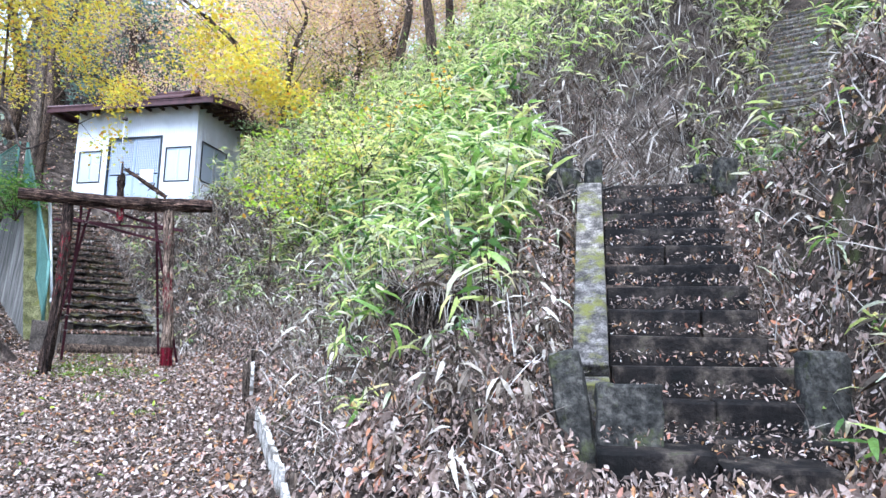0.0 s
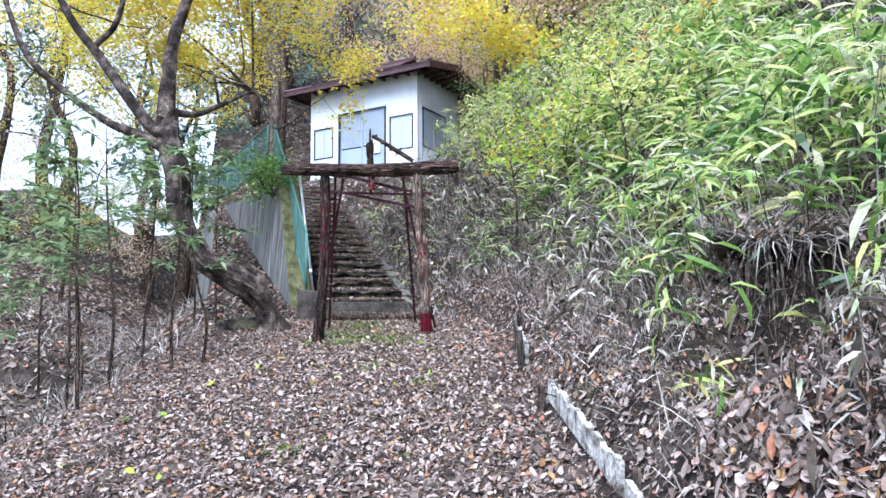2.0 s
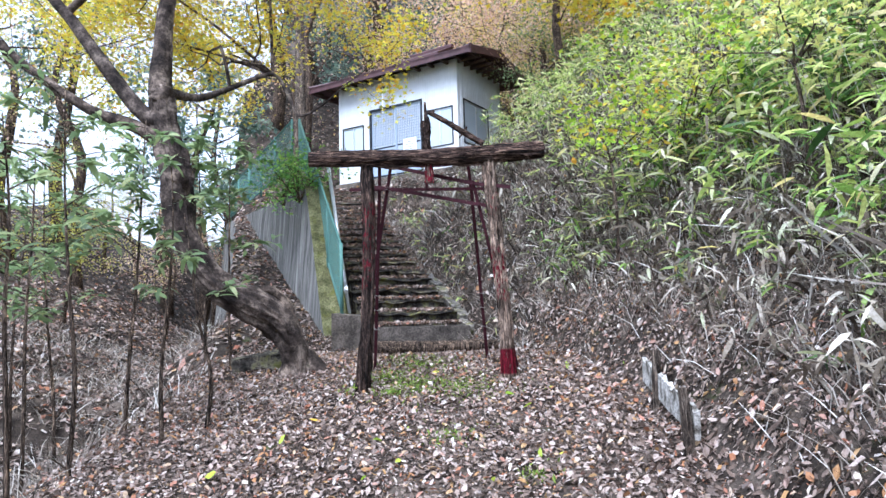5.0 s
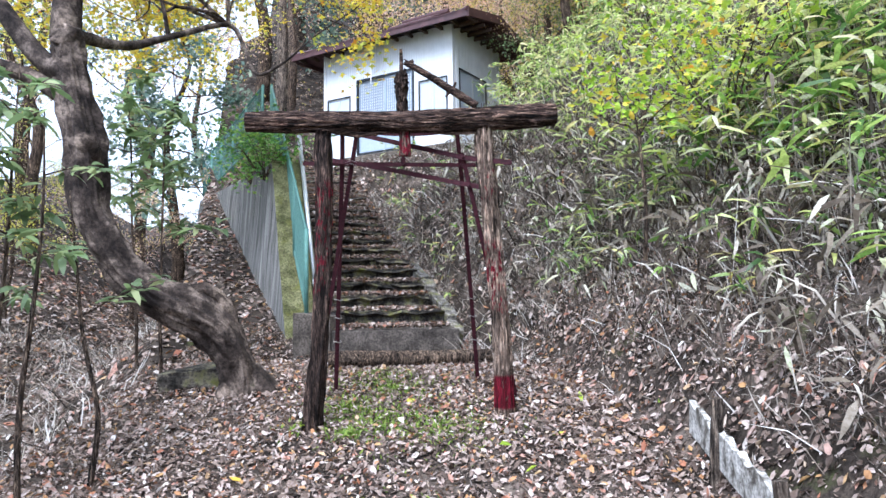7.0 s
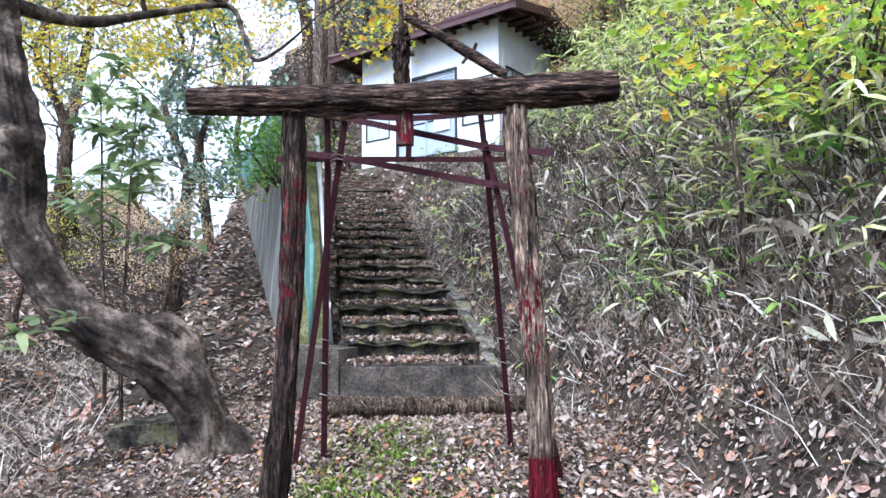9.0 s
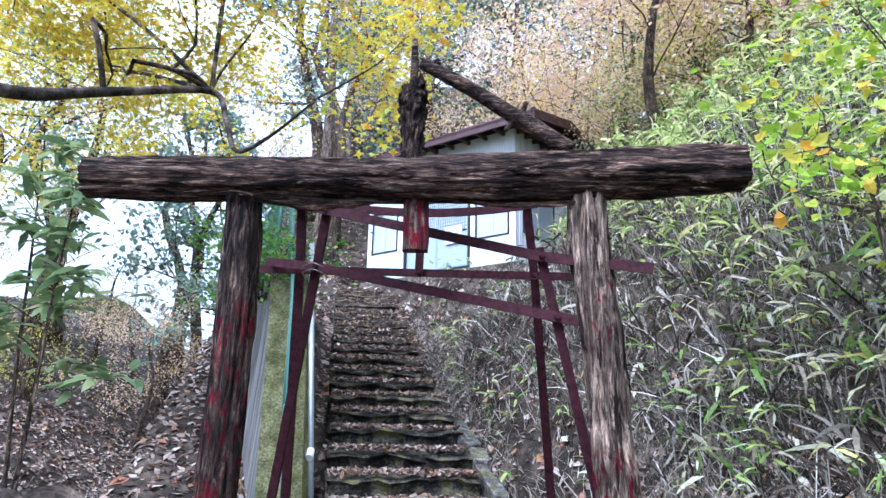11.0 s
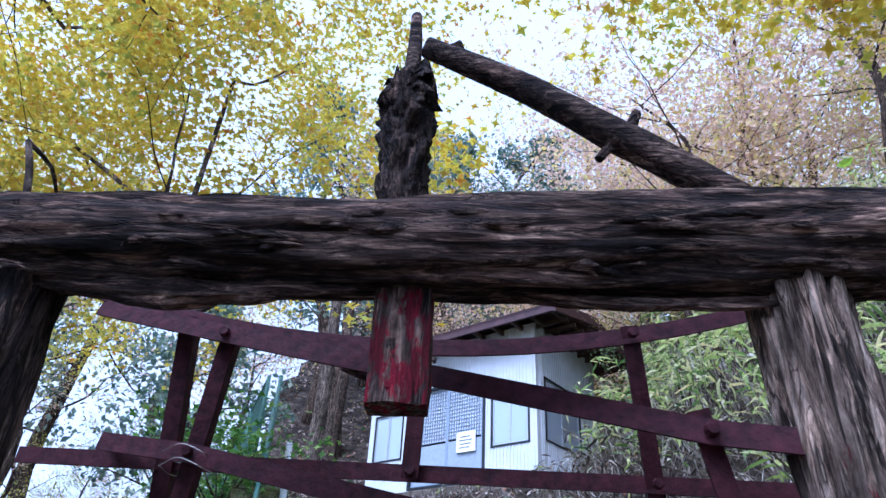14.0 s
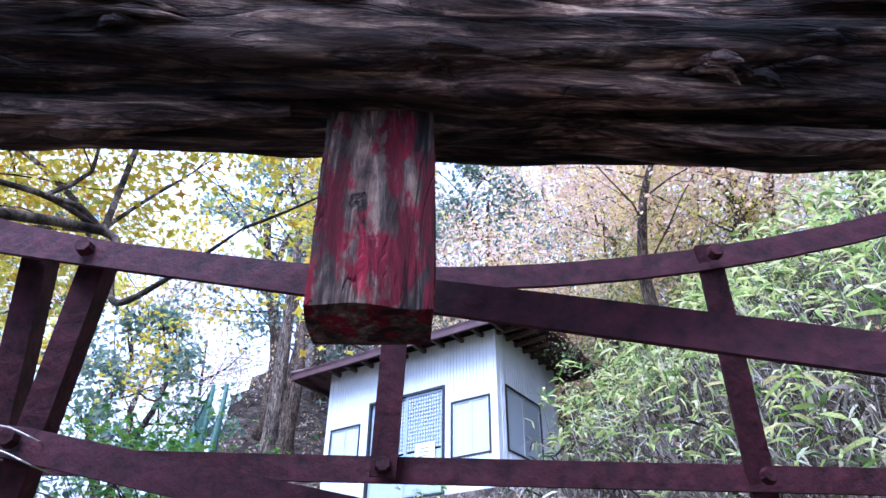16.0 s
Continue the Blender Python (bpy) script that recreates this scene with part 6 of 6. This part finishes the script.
def forest():
    kinds = {
        "cedar": clump_tree("cedar_tree", "tall dark green cedar on the wooded hill", 13, 2.2, CEDAR, 5200, (0.12, 0.3), True, crown_from=0.25),
        "russet": clump_tree("russet_tree", "slender tree with thin russet autumn leaves", 8, 3.0, RUSSET, 6000, (0.07, 0.15)),
        "lime": clump_tree("yellow_tree", "broadleaf tree with yellow-green autumn leaves", 9, 3.2, LIME, 5600, (0.07, 0.15)),
        "green": clump_tree("evergreen_tree", "evergreen broadleaf tree with dark glossy leaves", 8, 2.8, EVERGREEN, 4600, (0.09, 0.2)),
        "bare": clump_tree("bare_tree", "nearly bare tree with grey twigs and few leaves", 10, 3.0, RUSSET, 3600, (0.06, 0.12)),
    }
    spots = []
    # behind and beside the hall, up the hill, and across the hollow on the left
    for x, y, kind, s in ((-14, 23, "bare", 1.0), (-13, 27, "cedar", 1.0), (-10, 27, "russet", 1.0), (-8, 28, "green", 0.9), (-5.5, 26, "russet", 1.1), (-11.5, 31, "cedar", 1.1), (-6, 31, "cedar", 0.9), (-3, 28, "russet", 1.2), (-2.5, 23, "bare", 0.9), (-15.5, 31, "bare", 1.2), (-18, 27, "cedar", 1.15), (-16, 20, "cedar", 0.8), (-19, 22, "bare", 1.1), (-17.5, 17, "bare", 0.9), (-20, 17, "lime", 1.1), (-24, 22, "cedar", 1.1), (-23, 15, "bare", 1.2), (-22, 10, "lime", 0.9), (-27, 14, "cedar", 1.0), (-28, 8, "green", 1.0), (-26, 3, "cedar", 0.9), (-2, 33, "lime", 1.1), (1, 26, "russet", 1.0), (4, 21, "bare", 1.0), (3, 30, "cedar", 0.9), (7, 25, "russet", 1.1), (8, 17, "lime", 0.9), (12, 22, "cedar", 0.9), (10, 12, "bare", 0.9), (-9, 35, "cedar", 1.1), (-20, 35, "cedar", 1.2), (-26, 29, "bare", 1.3), (-31, 21, "lime", 1.2), (0, 18.5, "bare", 0.7), (-4.8, 22.5, "green", 0.55), (14, 14, "russet", 1.0), (6, 34, "cedar", 1.0), (-13.5, 36, "russet", 1.3), (-34, 12, "cedar", 1.2), (-12.5, 25.5, "bare", 0.8), (-16, 26, "bare", 1.2), (-11, 29, "bare", 1.3), (-21, 27, "bare", 1.2), (-8, 31.5, "bare", 1.3), (-4.5, 30, "bare", 1.2), (-24, 18, "bare", 1.1), (-18.5, 31, "cedar", 1.2)):
        spots.append((x, y, kind, s))
    for x, y, kind, s in ((-4.3, 19.2, "russet", 0.85), (-2.9, 20.3, "russet", 0.8), (-1.4, 18.2, "russet", 0.85), (-3.8, 22.4, "russet", 1.0), (-1.9, 22.8, "lime", 0.95), (0.6, 20.2, "russet", 0.9), (-5.4, 22.8, "bare", 0.8), (-0.3, 16.4, "bare", 0.75), (1.8, 18.0, "russet", 0.8), (-6.8, 24.6, "russet", 0.9), (2.6, 15.2, "bare", 0.7), (-9.2, 25.2, "russet", 0.8)):
        spots.append((x, y, kind, s))
    # undergrowth and young trees of the slopes
    for k in range(34):
        if k < 22:
            x, y, kind, s = rng.uniform(-7, 7), rng.uniform(20.5, 31), ("russet", "russet", "lime", "bare", "green")[k % 5], rng.uniform(0.4, 0.62)
        else:
            x, y, kind, s = rng.uniform(-24, -13), rng.uniform(11, 24), ("russet", "lime", "bare", "green", "russet", "lime")[k % 6], rng.uniform(0.3, 0.5)
            if (x - WA[0]) * WN[0] + (y - WA[1]) * WN[1] > -1.0 and y > 15:
                x -= 6
        spots.append((x, y, kind, s))
    used = set()
    for x, y, kind, s in spots:
        z = float(ground(x, y)) - 0.15
        m = Matrix.Translation((x, y, z)) @ pose(0, 0, 0, rng.uniform(-4, 4), rng.uniform(-4, 4), rng.uniform(0, 360))
        ob = kinds[kind]
        if kind in used:
            ob = copy_thing(ob, m)
        else:
            used.add(kind)
            ob.matrix_basis = m
        ob.scale = (s, s, s * rng.uniform(0.9, 1.1))
        ob["group"] = kind + " trees of the hill"


forest()


def sapling(x, y, h, lean, tiers, leaf=(0.1, 0.17), label="thin evergreen sapling with long glossy leaves"):
    z = float(ground(x, y))
    root = thing("sapling", (x, y, z), label, "sapling", "saplings in the hollow")
    pts = [np.array([x + lean[0] * (k / 4) ** 1.5 + rng.normal(0, 0.02), y + lean[1] * (k / 4) ** 1.5 + rng.normal(0, 0.02), z - 0.05 + h * k / 4]) for k in range(5)]
    part("stem", tube(pts, [0.02, 0.017, 0.013, 0.009, 0.004], 8, 0.05), TREEBARK, root, smooth=True)
    vs, fs = [], []
    for k in range(tiers):
        u = 0.5 + 0.5 * (k + rng.uniform(0, 0.8)) / tiers
        i = min(3, int(u * 4))
        p = pts[i] + (pts[i + 1] - pts[i]) * (u * 4 - i)
        a = rng.uniform(0, 6.3)
        length = rng.uniform(0.3, 0.75) * (1.2 - 0.5 * u)
        q = p + length * np.array([math.cos(a), math.sin(a), rng.uniform(0.0, 0.5)])
        vs.append(tube([p, (p + q) / 2 + (0, 0, 0.03), q], [0.006, 0.004, 0.002], 5, steps=3, cap=False))
        for b in (0.4, 0.6, 0.8, 1.0):
            n = 5
            c = np.repeat((p + (q - p) * b)[None], n, 0) + rng.normal(0, 0.02, (n, 3))
            L = rng.uniform(*leaf, n)
            fs.append(blades(LONGLEAF, LONGQ, c, a + np.linspace(-2.6, 2.6, n) + rng.normal(0, 0.3, n), rng.normal(-0.05, 0.35, n), rng.normal(0, 0.4, n), np.stack([L, L * 0.3, L], -1)))
    part("branchwork", join(vs), TREEBARK, root, smooth=True)["kind"] = "stuff"
    part("foliage", join(fs), EVERGREEN, root)


for spec in ((-6.9, 10.0, 2.8, (-0.1, 0.15), 8, (0.14, 0.24)), (-7.6, 10.4, 3.2, (-0.1, -0.1), 11, (0.14, 0.24)), (-5.5, 8.0, 1.9, (-0.35, 0.1), 3), (-5.65, 7.6, 2.4, (-0.1, 0.2), 4), (-5.55, 6.3, 2.6, (-0.2, 0.0), 12), (-5.9, 7.0, 3.0, (-0.3, 0.1), 9), (-6.3, 7.9, 2.8, (0.1, 0.1), 13), (-6.9, 7.4, 3.1, (-0.2, 0.2), 14), (-7.6, 8.3, 3.2, (-0.3, 0.0), 15), (-8.4, 7.6, 3.3, (-0.3, 0.3), 15), (-9.2, 9.0, 3.6, (0.0, 0.2), 9), (-7.2, 6.5, 2.4, (-0.2, 0.2), 9)):
    sapling(*spec)


def shrub(name, at, label, mat, count, radius, leaf, tmpl=STAR, faces=STARF, height=1.0, stems=7, lift=0.0):
    """A loose shrub: arching stems from one foot, leaves in sprays along them."""
    root = thing(name, at, label, "shrub")
    o, out, ends = np.array(at), [], []
    if lift:
        out.append(tube([o - (0, 0, 0.1), o + (0.04, -0.03, lift / 2), o + (0, 0, lift)], [0.022, 0.018, 0.014], 7, 0.1, cap=False))
        o = o + (0, 0, lift)
    for k in range(stems):
        a = k * 2.4 + rng.uniform(-0.5, 0.5)
        d = np.array([math.cos(a) * 0.7, math.sin(a) * 0.7, 1.0])
        twigs(o, d, height * rng.uniform(0.7, 1.0), 0.012, 2, out, ends, 0.35, 0.0)
    part("branchwork", join(out), TREEBARK, root, smooth=True)["kind"] = "stuff"
    part("foliage", leaf_cloud(ends, max(1, count // len(ends)), radius, leaf, tmpl, faces, 0.5, 0.6), mat, root)


def shrubs():
    g = lambda x, y: (x, y, float(ground(x, y)))
    shrub("shrub", g(-0.84, 9.13), "shrub with pale yellow leaves among bamboo grass", PALEYELLOW, 420, 0.1, (0.05, 0.09), height=0.75, stems=4, lift=1.2)
    shrub("shrub", g(0.04, 10.94), "shrub with orange autumn leaves on the bank", ORANGE, 620, 0.12, (0.05, 0.1), FLATLEAF, FLATQ, height=0.95)
    shrub("shrub", g(-1.75, 10.9), "bright green shrub with a few orange leaves", SHRUBLEAF, 1500, 0.15, (0.05, 0.1), height=1.2, stems=9, lift=0.5)
    shrub("shrub", g(-2.47, 10.85), "climbing shrub with broad bright yellow-green leaves and a few orange ones", SHRUBLEAF, 420, 0.12, (0.05, 0.1), FLATLEAF, FLATQ, height=0.55, stems=5, lift=1.3)
    shrub("ivy", (-7.95, 13.15, 3.85), "dark green ivy hanging over the concrete wall", IVY, 1700, 0.13, (0.05, 0.09), height=0.7, stems=10)
    shrub("ivy", (-8.9, 14.1, 4.0), "dark green ivy on the wall below the fence", IVY, 900, 0.13, (0.05, 0.09), height=0.6, stems=7)


shrubs()
